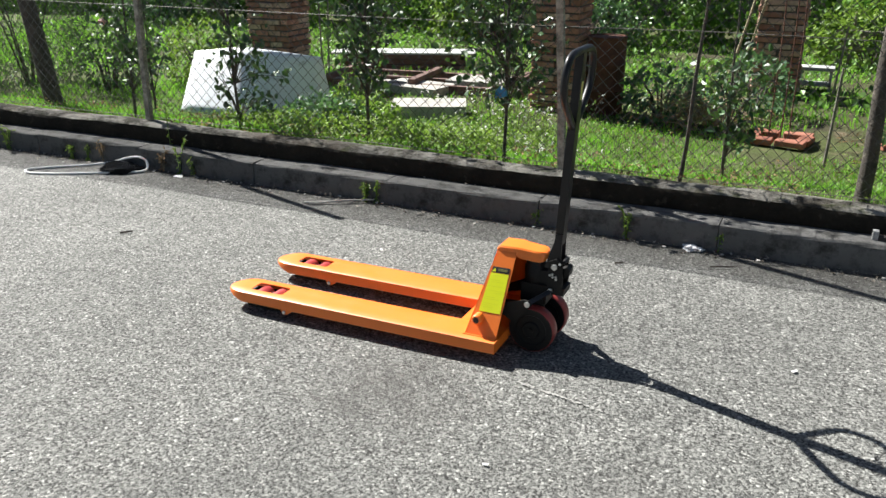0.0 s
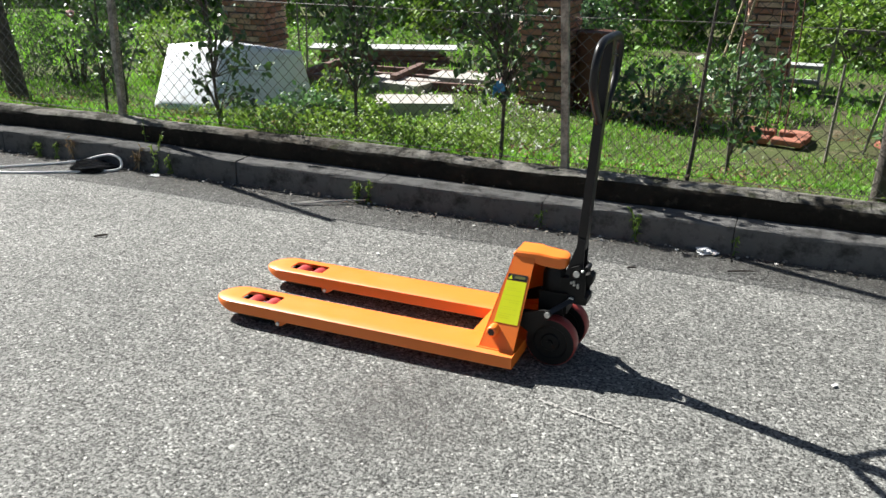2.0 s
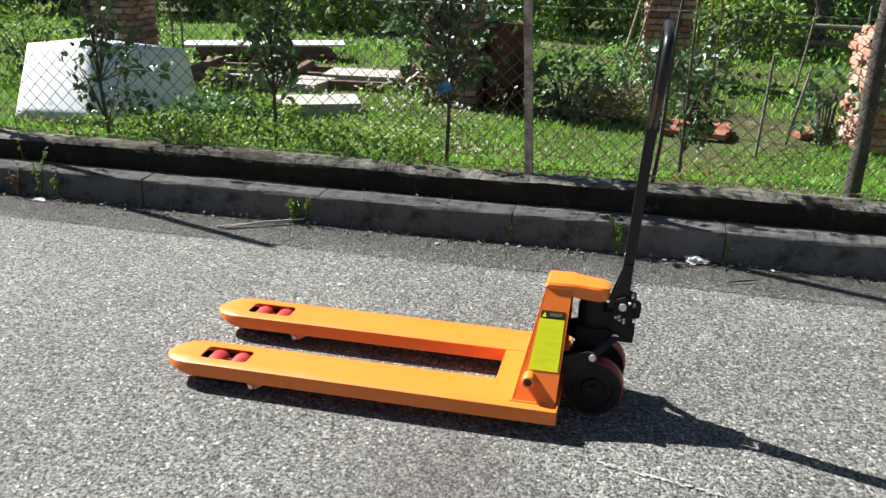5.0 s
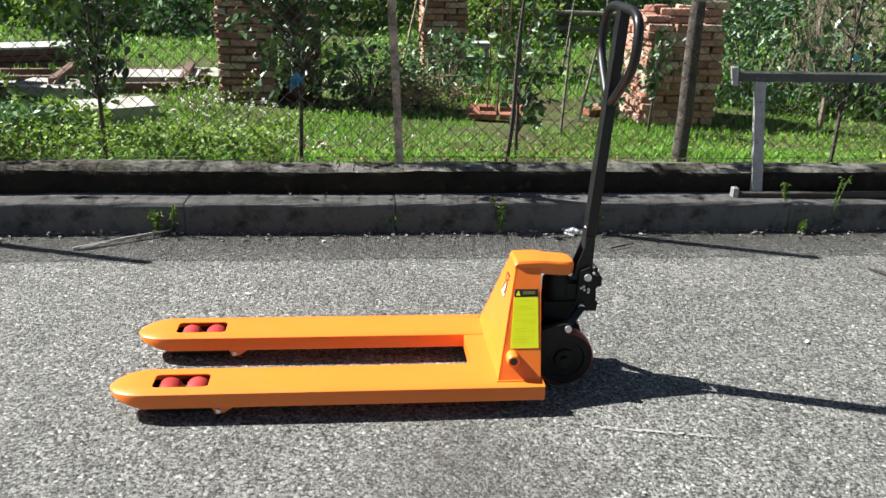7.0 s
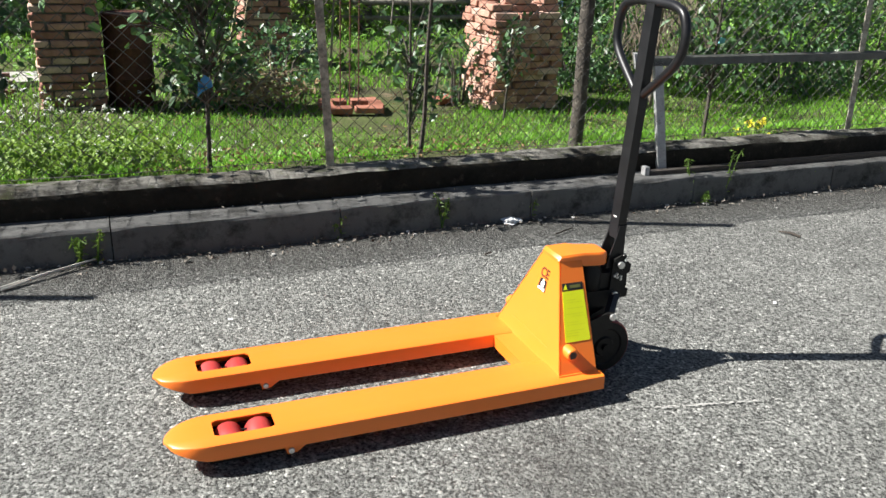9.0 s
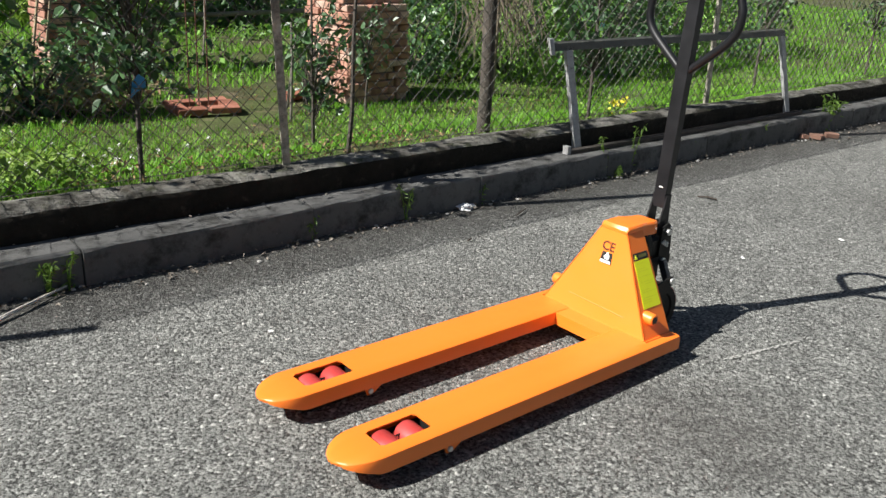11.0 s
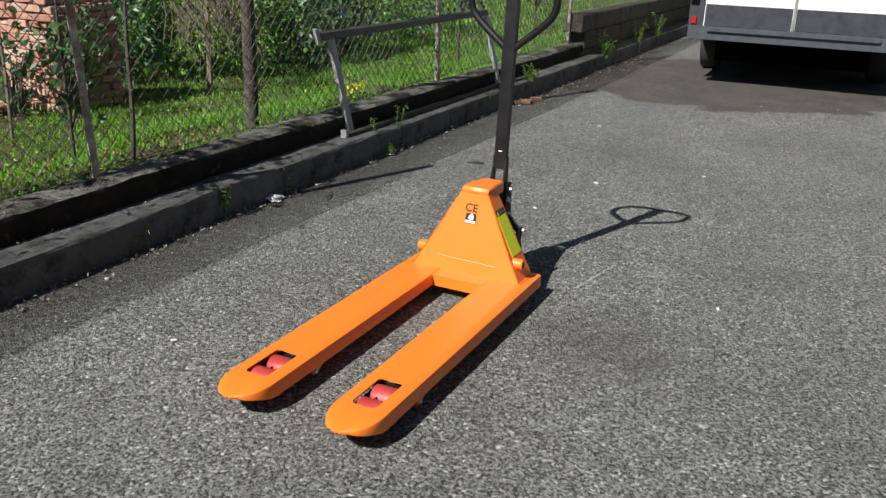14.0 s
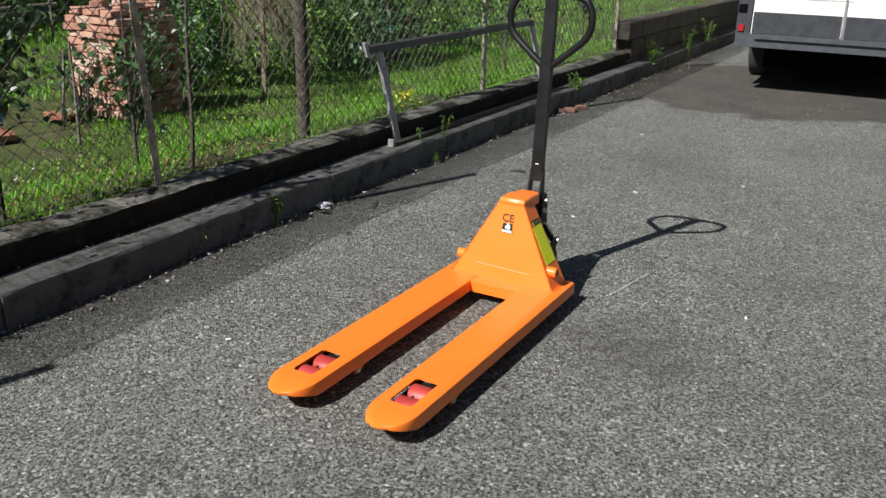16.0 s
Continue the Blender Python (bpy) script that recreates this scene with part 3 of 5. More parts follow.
for s in (-1, 1):
    y = 0.14 * s
    arm = part("rocker_arm", plate([(0.04, y, 0.172), (0.13, y, 0.214), (0.235, y, 0.247), (0.258, y, 0.247), (0.27, y, 0.229), (0.238, y, 0.188), (0.195, y, 0.138), (0.15, y, 0.165), (0.04, y, 0.138)], (0, 0.007 * s, 0), 0.002), GREASY, truck, "black steel rocker arm")
    part("bolt", lathe((0.253, y + 0.005 * s, 0.232), (0.253, y + 0.017 * s, 0.232), [(0, 0.009), (0.4, 0.009), (0.41, 0.0115), (0.95, 0.0115), (1, 0.0095)], 16), ZINC, arm, "zinc plated bolt head")
    part("rocker_link", tube([(0.246, 0.136 * s, 0.228), (0.285, 0.09 * s, 0.248), (0.322, 0.05 * s, 0.268)], 0.017, 4, squash=0.6), DARK_STEEL, truck, "dark grey steel link")
    cheek = part("handle_cheek", plate([(0.298, 0.038 * s, 0.250), (0.357, 0.038 * s, 0.250), (0.367, 0.038 * s, 0.300), (0.362, 0.038 * s, 0.388), (0.337, 0.038 * s, 0.408), (0.304, 0.038 * s, 0.392)], (0, 0.008 * s, 0), 0.002), GREASY, truck, "black steel cheek of the handle base")
    for x, z, r in ((0.331, 0.375, 0.0125), (0.317, 0.267, 0.0115)):
        part("bolt", lathe((x, 0.046 * s, z), (x, 0.06 * s, z), [(0, r * 0.75), (0.5, r * 0.75), (0.51, r), (0.95, r), (1, r * 0.85)], 16), ZINC, cheek, "zinc plated bolt head")
    for x, z in ((0.312, 0.335), (0.324, 0.328), (0.338, 0.330), (0.338, 0.320), (0.322, 0.340), (0.352, 0.388)):
        part("screw", lathe((x, 0.046 * s, z), (x, 0.053 * s, z), [(0, 0.0055), (0.7, 0.0055), (1, 0.004)], 8), ZINC, cheek)
part("release_lever", plate([(0.357, -0.03, 0.325), (0.386, -0.03, 0.332), (0.39, -0.03, 0.362), (0.378, -0.03, 0.372), (0.357, -0.03, 0.365)], (0, 0.055, 0), 0.003), GREASY, truck)
part("release_pedal", plate([(0.29, -0.045, 0.248), (0.372, -0.045, 0.248), (0.376, -0.045, 0.278), (0.35, -0.045, 0.286), (0.29, -0.045, 0.284)], (0, 0.09, 0), 0.003), GREASY, truck)
part("chain_roller", lathe((0.364, -0.026, 0.392), (0.364, 0.026, 0.392), [(0, 0.007), (0.1, 0.009), (0.9, 0.009), (1, 0.007)], 16), DARK_STEEL, truck)

# handle
HX0, HZ0, HX1, HZ1 = 0.328, 0.365, 0.380, 1.245


def on_shaft(z, dx=0.0, y=0.0):
    return Vector((HX0 + (HX1 - HX0) * (z - HZ0) / (HZ1 - HZ0) + dx, y, z))


bm = bmesh.new()
prev = None
for z, hx, hy in ((0.46, 0.014, 0.021), (0.485, 0.0165, 0.025), (1.0, 0.0165, 0.025), (1.17, 0.016, 0.024), (1.243, 0.015, 0.023)):
    ring = [bm.verts.new(on_shaft(z, dx, y)) for dx, y in ((-hx, -hy), (hx, -hy), (hx, hy), (-hx, hy))]
    if prev:
        for k in range(4):
            bm.faces.new((prev[k], prev[(k + 1) % 4], ring[(k + 1) % 4], ring[k]))
    else:
        bm.faces.new(ring[::-1])
    prev = ring
bm.faces.new(prev)
bevel(bm, 0.005, 2)
shaft = part("handle_shaft", bm, BLACK, truck, "black steel handle shaft")
for s in (-1, 1):
    part("yoke", plate([on_shaft(0.36, -0.046, 0.027 * s), on_shaft(0.36, 0.022, 0.027 * s), on_shaft(0.47, 0.0165, 0.0245 * s), on_shaft(0.51, 0.015, 0.0245 * s), on_shaft(0.51, -0.013, 0.0245 * s), on_shaft(0.475, -0.0165, 0.0245 * s), on_shaft(0.41, -0.034, 0.026 * s)], (0, 0.006 * s, 0), 0.0015), BLACK, shaft)
loop = []
for s in (-1, 1):
    arc = [(0.020, 0.957), (0.09, 1.013), (0.145, 1.060), (0.174, 1.098), (0.184, 1.14), (0.180, 1.185), (0.157, 1.225), (0.112, 1.243), (0.06, 1.247)]
    loop.append([on_shaft(z, 0, s * y) for y, z in arc])
path = smooth_path(loop[0] + [on_shaft(1.247)] + loop[1][::-1], 6)
part("handle_loop", tube(path, 0.015, 14), BLACK, shaft, "black tubular steel handle loop")
part("control_lever", tube(smooth_path([on_shaft(1.19, 0.012, 0.0), on_shaft(1.185, 0.016, 0.04), on_shaft(1.175, 0.014, 0.085)], 4), [0.006] * 9, 8, squash=0.6), BLACK, shaft)
part("sticker", plate([on_shaft(1.06, 0.0175, -0.011), on_shaft(1.06, 0.0175, 0.011), on_shaft(1.13, 0.0172, 0.011), on_shaft(1.13, 0.0172, -0.011)], (-0.0006, 0, 0)), PALE_YELLOW, shaft, "narrow yellow sticker")
part("print_bar", plate([on_shaft(0.535, -0.0172, 0.008), on_shaft(0.535, -0.0172, -0.008), on_shaft(0.539, -0.0172, -0.008), on_shaft(0.539, -0.0172, 0.008)], (0.0005, 0, 0)), WHITE_PRINT, shaft)

# ---- fence ----
fence = tagged(empty("fence", (0, 1.82, 0.25)), "rusty chain-link wire fence on iron posts atop a low wall", "fence")
FY, FZ0, FZ1 = 1.80, 0.295, 2.06


def fence_mesh(x0, x1):
    cell = 0.086
    verts, faces = [], []
    steps = 18
    n = int((x1 - x0) / cell)
    for way in (-1, 1):
        for i in range(-24, n + 24):
            pts = []
            for k in range(steps + 1):
                z = FZ0 + (FZ1 - FZ0) * k / steps
                x = x0 + i * cell + way * (z - FZ0) * 1.05
                sag = 0.016 * noise.noise(Vector((x * 1.3, z * 1.6, 0))) + 0.008 * noise.noise(Vector((x * 6, z * 6, 5)))
                if x0 <= x <= x1:
                    pts.append((x + 0.5 * sag, FY + 0.03 * noise.noise(Vector((x * 0.9, z * 1.1, 8))) + 0.0025 * way * (-1) ** k, z + 0.6 * sag))
            if len(pts) < 2:
                continue
            b = len(verts)
            r = 0.0017
            for x, y, z in pts:
                verts += [(x - 0.7 * r * way, y - r * 1.3, z + 0.7 * r), (x + 0.7 * r * way, y - r * 1.3, z - 0.7 * r), (x, y + 1.5 * r, z)]
            for k in range(len(pts) - 1):
                for j in range(3):
                    a, c = b + 3 * k + j, b + 3 * k + (j + 1) % 3
                    faces.append((a, c, c + 3, a + 3))
    return raw("wire_mesh", verts, faces, WIRE, fence)


mesh_ob = fence_mesh(-9.5, 9.7)
mesh_ob.matrix_parent_inverse = fence.matrix_world.inverted()
mesh_ob["label"] = "diamond chain-link mesh of weathered wire"


def fence_part(name, bm, material, label=""):
    ob = part(name, bm, material, fence, label)
    ob.matrix_parent_inverse = fence.matrix_world.inverted()
    return ob


for z in (0.305, 1.14, 2.04):
    fence_part("tension_wire", tube([(x, FY + 0.004 + 0.006 * noise.noise(Vector((x, z, 0))), z + 0.012 * noise.noise(Vector((x * 0.7, z, 4)))) for x in np.arange(-9.5, 9.8, 0.5)], 0.0022, 4), WIRE)
for x, lean in ((-6.85, 0.01), (-3.54, 0.01), (-0.215, -0.06), (3.26, -0.03), (6.5, -0.05)):
    bm = bmesh.new()
    t = 0.006
    l = 0.042
    outline = [(-l / 2, 0), (l / 2, 0), (l / 2, l), (l / 2 - t, l), (l / 2 - t, t), (-l / 2, t)]
    rings = []
    for z in np.linspace(0.22, 2.1, 8):
        s = (z - 0.25)
        o = 0.004 * noise.noise(Vector((x, z * 2, 0)))
        rings.append([bm.verts.new((x + lean * s + u + o, 1.775 + v + o, z)) for u, v in outline])
    for a, b in zip(rings, rings[1:]):
        for k in range(6):
            bm.faces.new((a[k], a[(k + 1) % 6], b[(k + 1) % 6], b[k]))
    bm.faces.new(rings[0])
    bm.faces.new(rings[-1][::-1])
    fence_part("fence_post", bm, IRON, "pale rusty angle-iron fence post")


def wooden_post(foot, head, r, label, material=DARK_WOOD):
    pts = [Vector(foot).lerp(Vector(head), s) + Vector((0.008 * noise.noise(Vector((s * 5, 0, foot[0]))), 0, 0)) for s in np.linspace(0, 1, 12)]
    bm = tube(pts, [r * (1.0 - 0.18 * s + 0.05 * noise.noise(Vector((s * 9, foot[0], 0)))) for s in np.linspace(0, 1, 12)], 12)
    ob = part("wooden_post", bm, material)
    return tagged(ob, label, "post", "old wooden garden posts")


wooden_post((1.495, 2.25, 0.05), (1.51, 2.25, 2.1), 0.046, "grey weathered round wooden post behind the fence")
wooden_post((-5.28, 2.44, 0.05), (-5.68, 2.5, 2.0), 0.082, "dark weathered wooden post leaning behind the fence")
wooden_post((2.7, 10.8, -0.2), (2.72, 10.8, 2.4), 0.11, "thick grey wooden post by the far hedge")

# ---- brick pillars and the stack of bricks ----
def brick_mesh(name, l, w, h, seed, material):
    rnd = random.Random(seed)
    bm = box((-l / 2, -w / 2, 0), (l / 2, w / 2, h))
    for v in bm.verts:
        v.co += Vector([rnd.uniform(-0.005, 0.005) for _ in range(3)])
    bmesh.ops.bevel(bm, geom=list(bm.edges), offset=0.006, segments=1, affect="EDGES")
    me = bpy.data.meshes.new(name)
    bm.to_mesh(me)
    bm.free()
    me.materials.append(material)
    return me


def brick_course_layout(w, d, l, b, odd):
    """Places (x, y, turned, slot length) of the bricks round the edge of one course."""
    out = []
    long_side, short_side = (w, d - 2 * b) if odd else (w - 2 * b, d)
    n, k = max(1, round(long_side / l)), max(1, round(short_side / l))
    for s in (-1, 1):
        for i in range(n):
            out.append(((i + 0.5) * long_side / n - long_side / 2, s * (d / 2 - b / 2), False, long_side / n))
        for i in range(k):
            out.append((s * (w / 2 - b / 2), (i + 0.5) * short_side / k - short_side / 2, True, short_side / k))
    return out


def pillar(name, place, turn, w, d, courses, material, label, rough=0.008, mortar=True, seed=1, ragged=0):
    thing = tagged(empty(name), label, "brick pillar" if mortar else "brick stack")
    thing.matrix_world = Matrix.Translation(place) @ Matrix.Rotation(radians(turn), 4, "Z")
    l, b, h, j = 0.245, 0.118, 0.056, (0.014 if mortar else 0.006)
    rnd = random.Random(seed)
    meshes = [brick_mesh("brick", l - j, b - j, h, seed * 10 + k, material) for k in range(5)]
    back = 0.03 if mortar else 0.05
    part("mortar_core" if mortar else "inner_bricks", box((-w / 2 + back, -d / 2 + back, -0.1), (w / 2 - back, d / 2 - back, courses * (h + j) - 0.02)), MORTAR, thing)
    for c in range(courses):
        shift = (rnd.uniform(-rough, rough), rnd.uniform(-rough, rough))
        for x, y, turned, slot in brick_course_layout(w, d, l, b, c % 2 == 1):
            if ragged and c >= courses - ragged and rnd.random() < 0.45:
                continue
            ob = new("brick", rnd.choice(meshes))
            ob.parent = thing
            ob.matrix_basis = pose(x + shift[0] + rnd.uniform(-rough, rough), y + shift[1] + rnd.uniform(-rough, rough), c * (h + j), 0, 0, (90 if turned else 0) + rnd.uniform(-2, 2) * rough / 0.008 + rnd.choice((0, 180))) @ Matrix.Diagonal(((slot - j) / (l - j), 1, 1, 1))
    return thing


pillar("brick_pillar", (-1.47, 5.72, -0.17), 1, 0.53, 0.53, 27, BRICK, "weathered red brick pillar standing in the garden", 0.010, True, 1)
pillar("brick_pillar", (-5.49, 6.31, -0.17), 2, 0.62, 0.55, 27, BRICK, "weathered red brick pillar behind the white panel", 0.010, True, 2)
pillar("brick_pillar", (0.555, 7.71, -0.17), 0, 0.53, 0.53, 27, BRICK, "weathered red brick pillar far back in the garden", 0.010, True, 3)
pillar("brick_stack", (2.38, 5.02, -0.13), 3, 0.68, 0.66, 14, BRICK_PALE, "loose stack of pale salvaged bricks on the grass", 0.020, False, 4, 0)

rnd = random.Random(21)
top_bricks = [brick_mesh("brick", 0.24, 0.115, 0.056, 80 + k, BRICK_PALE) for k in range(3)]
stack_top = -0.13 + 14 * 0.062
for x, y, z, r in ((2.14, 4.80, 0.0, 8), (2.36, 4.79, 0.0, -4), (2.60, 4.82, 0.0, 12), (2.14, 5.05, 0.0, 84), (2.42, 5.02, 0.0, 2), (2.66, 5.08, 0.0, 70),
                   (2.20, 5.28, 0.0, 5), (2.50, 5.26, 0.0, -10), (2.30, 4.80, 0.062, -14), (2.62, 4.84, 0.062, 30), (2.24, 5.12, 0.062, 40), (2.55, 5.12, 0.062, -8), (2.66, 4.83, 0.124, 6)):
    ob = new("loose_brick", rnd.choice(top_bricks))
    ob.matrix_world = pose(x, y, stack_top + z + 0.005, rnd.uniform(-3, 3), rnd.uniform(-3, 3), r)
    tagged(ob, "pale salvaged brick lying askew on a brick stack", "brick", "bricks on top of the stack")

# brick edging round the bed with rods
bed = tagged(empty("brick_bed_edging"), "small square of red bricks laid round upright rods", "brick edging")
bed.matrix_world = Matrix.Translation((0.83, 5.06, -0.14)) @ Matrix.Rotation(radians(-8), 4, "Z")
bed_bricks = [brick_mesh("brick", 0.25, 0.12, 0.055, 60 + k, brick_material("orange red brick", (0.26, 0.105, 0.07), (0.33, 0.135, 0.09), (0.38, 0.17, 0.12))) for k in range(2)]
for x, y, r in ((-0.14, -0.17, 3), (0.14, -0.17, -2), (-0.15, 0.17, 0), (0.14, 0.18, 4), (-0.22, 0.0, 92), (0.23, 0.01, 88)):
    ob = new("brick", bed_bricks[0 if x < 0 else 1])
    ob.parent = bed
    ob.matrix_basis = pose(x, y, 0.0, 0, 0, r)

# ---- plants ----
GRASS = leaf_material("grass", (0.05, 0.15, 0.014), (0.19, 0.41, 0.034), 0.5, 0.43, (0.20, 0.48, 0.04))
CLOVER = leaf_material("broad weeds", (0.05, 0.12, 0.016), (0.20, 0.30, 0.05), 0.6, 0.30, (0.26, 0.44, 0.05))
PEAR = leaf_material("fruit tree leaves", (0.012, 0.038, 0.014), (0.055, 0.12, 0.04), 0.44, 0.12, (0.14, 0.27, 0.04))
HEDGE = leaf_material("hedge leaves", (0.035, 0.09, 0.017), (0.15, 0.30, 0.055), 0.5, 0.3, (0.2, 0.34, 0.05))
BUSH = leaf_material("garden bush leaves", (0.045, 0.115, 0.02), (0.20, 0.37, 0.07), 0.45, 0.35, (0.24, 0.4, 0.06))
SHRUB = leaf_material("blue green shrub leaves", (0.024, 0.07, 0.034), (0.10, 0.195, 0.08), 0.42, 0.25, (0.15, 0.3, 0.08))
WEED = leaf_material("kerb weed leaves", (0.07, 0.14, 0.02), (0.16, 0.27, 0.05), 0.45, 0.35, (0.4, 0.55, 0.08))
PETAL_W = leaf_material("white petals", (0.7, 0.7, 0.66), (0.8, 0.8, 0.76), 0.6, 0.3, (0.8, 0.8, 0.7))
PETAL_Y = leaf_material("yellow petals", (0.75, 0.62, 0.02), (0.85, 0.75, 0.05), 0.5, 0.3, (0.9, 0.8, 0.1))
DRY = leaf_material("dry leaves and stalks", (0.1, 0.065, 0.03), (0.3, 0.2, 0.1), 0.7, 0.2, (0.4, 0.28, 0.12))
BARK = plain("sapling bark", (0.045, 0.035, 0.028), (0.1, 0.085, 0.07), 30, 0.85, bump=0.6, depth=0.004)
BROWN_TWIG = plain("dead brown twigs", (0.14, 0.11, 0.08), (0.27, 0.22, 0.165), 20, 0.9)
STRAW = plain("dry stalks", (0.24, 0.19, 0.12), (0.38, 0.31, 0.2), 20, 0.85)
RUST = plain("rust", (0.07, 0.027, 0.018), (0.14, 0.055, 0.034), 9, 0.85, 0.2, bump=0.6, depth=0.004, spots=(0.06, 0.03, 0.025))


def unit(v):
    return v / np.maximum(np.linalg.norm(v, axis=1, keepdims=True), 1e-9)


def leaves(name, centres, size, material, parent=None, wide=0.3, up=0.5, out=None, fold=0.08, rounded=False):
    """Many folded leaves, each its own small island."""
    c = np.asarray(centres, float)
    n = len(c)
    size = np.broadcast_to(np.asarray(size, float), (n,))[:, None]
    d = RNG.normal(size=(n, 3))
    if out is not None:
        d = d + 1.2 * unit(c - np.asarray(out))
    d[:, 2] -= 0.25
    d = unit(d)
    nn = unit(RNG.normal(size=(n, 3)) * (1 - up) + np.array([0, 0, 1.2 * up + 0.05]))
    s = unit(np.cross(d, nn))
    nn = np.cross(s, d)
    tip = c + d * size - np.array([0, 0, 0.12]) * size
    if rounded:
        rim = [c] + [c + d * size * a + s * size * wide * b + nn * size * fold * abs(b) for a, b in ((0.22, 0.85), (0.6, 1.0))] + [tip] + [c + d * size * a - s * size * wide * b + nn * size * fold * abs(b) for a, b in ((0.6, 1.0), (0.22, 0.85))]
        verts = np.stack(rim, 1).reshape(-1, 3)
        i = np.arange(n)[:, None] * 6
        faces = np.concatenate([i + [0, 1, 2], i + [0, 2, 3], i + [0, 3, 4], i + [0, 4, 5]], 1).reshape(-1, 3)
        return raw(name, verts, faces, material, parent)
    left = c + d * size * 0.45 + s * size * wide + nn * size * fold
    right = c + d * size * 0.45 - s * size * wide + nn * size * fold
    verts = np.stack([c, left, tip, right], 1).reshape(-1, 3)
    i = np.arange(n)[:, None] * 4
    faces = np.concatenate([i + [0, 1, 2], i + [0, 2, 3]], 1).reshape(-1, 3)
    return raw(name, verts, faces, material, parent)


def heights(x, y):
    s = np.clip((y - 2.2) / 1.5, 0, 1)
    return 0.15 - 0.30 * s * s * (3 - 2 * s)


def patchy(x, y, f, seed):
    return np.array([noise.noise(Vector((a * f, b * f, seed))) for a, b in zip(x, y)])


def grass(count, x0, x1, y0, y1, tall, width, bare, seed):
    x, y = RNG.uniform(x0, x1, count), y0 + (y1 - y0) * RNG.uniform(0, 1, count)
    p = patchy(x, y, 0.75, seed) + 0.5 * patchy(x, y, 2.6, seed + 3)
    keep = p - 0.9 * np.exp(-((x - 1.9) / 1.3) ** 2 - ((y - 5.3) / 1.1) ** 2) > bare
    x, y, p = x[keep], y[keep], p[keep]
    n = len(x)
    z = heights(x, y) - 0.02
    a = RNG.uniform(0, 2 * math.pi, n)
    h = tall * RNG.uniform(0.4, 1.1, n) * (0.75 + 0.7 * np.clip(p, 0, 1))
    w = width * RNG.uniform(0.6, 1.2, n)
    lean = RNG.uniform(0.1, 0.75, n) * h
    base = np.stack([x, y, z], 1)
    side = np.stack([np.cos(a), np.sin(a), 0 * a], 1) * w[:, None]
    bend = np.stack([-np.sin(a), np.cos(a), 0 * a], 1) * lean[:, None]
    mid = base + bend * 0.35 + np.array([0, 0, 1]) * (0.6 * h)[:, None]
    tip = base + bend + np.array([0, 0, 1]) * h[:, None]
    verts = np.stack([base - side, base + side, mid + side * 0.7, mid - side * 0.7, tip], 1).reshape(-1, 3)
    i = np.arange(n)[:, None] * 5
    faces = np.concatenate([i + [0, 1, 2], i + [0, 2, 3], i + [3, 2, 4]], 1).reshape(-1, 3)
    return verts, faces


lots = [grass(95000, -7.5, 9.0, 1.9, 5.2, 0.095, 0.0042, -0.68, 11), grass(60000, -14, 12, 5.2, 12.5, 0.13, 0.008, -0.35, 12), grass(9000, -9, 8, 1.88, 2.1, 0.11, 0.004, -0.3, 17), grass(26000, 9, 22, 1.9, 13, 0.15, 0.012, -0.5, 19), grass(9000, -22, -7.5, 1.9, 12, 0.14, 0.012, -0.5, 21)]
verts = np.concatenate([v for v, _ in lots])
offs = np.cumsum([0] + [len(v) for v, _ in lots])
faces = np.concatenate([f + o for (_, f), o in zip(lots, offs)])
tagged(raw("grass", verts, faces, GRASS), "bright green short grass in the sun", "grass", kind="stuff")


def scatter_low(name, count, x0, x1, y0, y1, size, material, seed, bare, label, cat, zr=(0.0, 0.09), wide=0.34, up=0.6):
    x, y = RNG.uniform(x0, x1, count), RNG.uniform(y0, y1, count)
    keep = patchy(x, y, 0.9, seed) > bare
    x, y = x[keep], y[keep]
    z = heights(x, y) + RNG.uniform(*zr, len(x))
    return tagged(leaves(name, np.stack([x, y, z], 1), RNG.uniform(0.5, 1.1, len(x)) * size, material, None, wide, up), label, cat, kind="stuff")


scatter_low("broadleaf_weeds", 16000, -7.5, 8.5, 1.92, 5.4, 0.034, CLOVER, 31, 0.12, "low broad-leaved weeds among the grass", "weeds")
scatter_low("tall_weeds", 8500, -3.2, -0.9, 2.0, 4.2, 0.042, CLOVER, 35, -0.25, "bright knee-high weeds by the slab", "weeds", (0.02, 0.2))
scatter_low("dry_weeds", 2000, -7.0, 1.2, 1.93, 2.55, 0.04, DRY, 38, -0.05, "dry yellowing weeds and dead leaves behind the low wall", "weeds", (0.0, 0.10), 0.22, 0.4)
scatter_low("pale_weeds", 3600, -7.0, 6.0, 2.0, 5.2, 0.034, WEED, 37, 0.05, "pale yellow-green weeds among the grass", "weeds", (0.0, 0.12), 0.26, 0.5)
scatter_low("vegetable_rows", 9000, -12, 10, 6.5, 11.5, 0.11, HEDGE, 41, 0.08, "leafy vegetable rows at the back of the garden", "vegetables", (0.0, 0.16))
scatter_low("fallen_straw", 2500, -1, 4.5, 2.5, 6, 0.07, DRY, 45, 0.0, "dry straw and dead leaves on bare soil", "straw", (0.0, 0.03), 0.08)

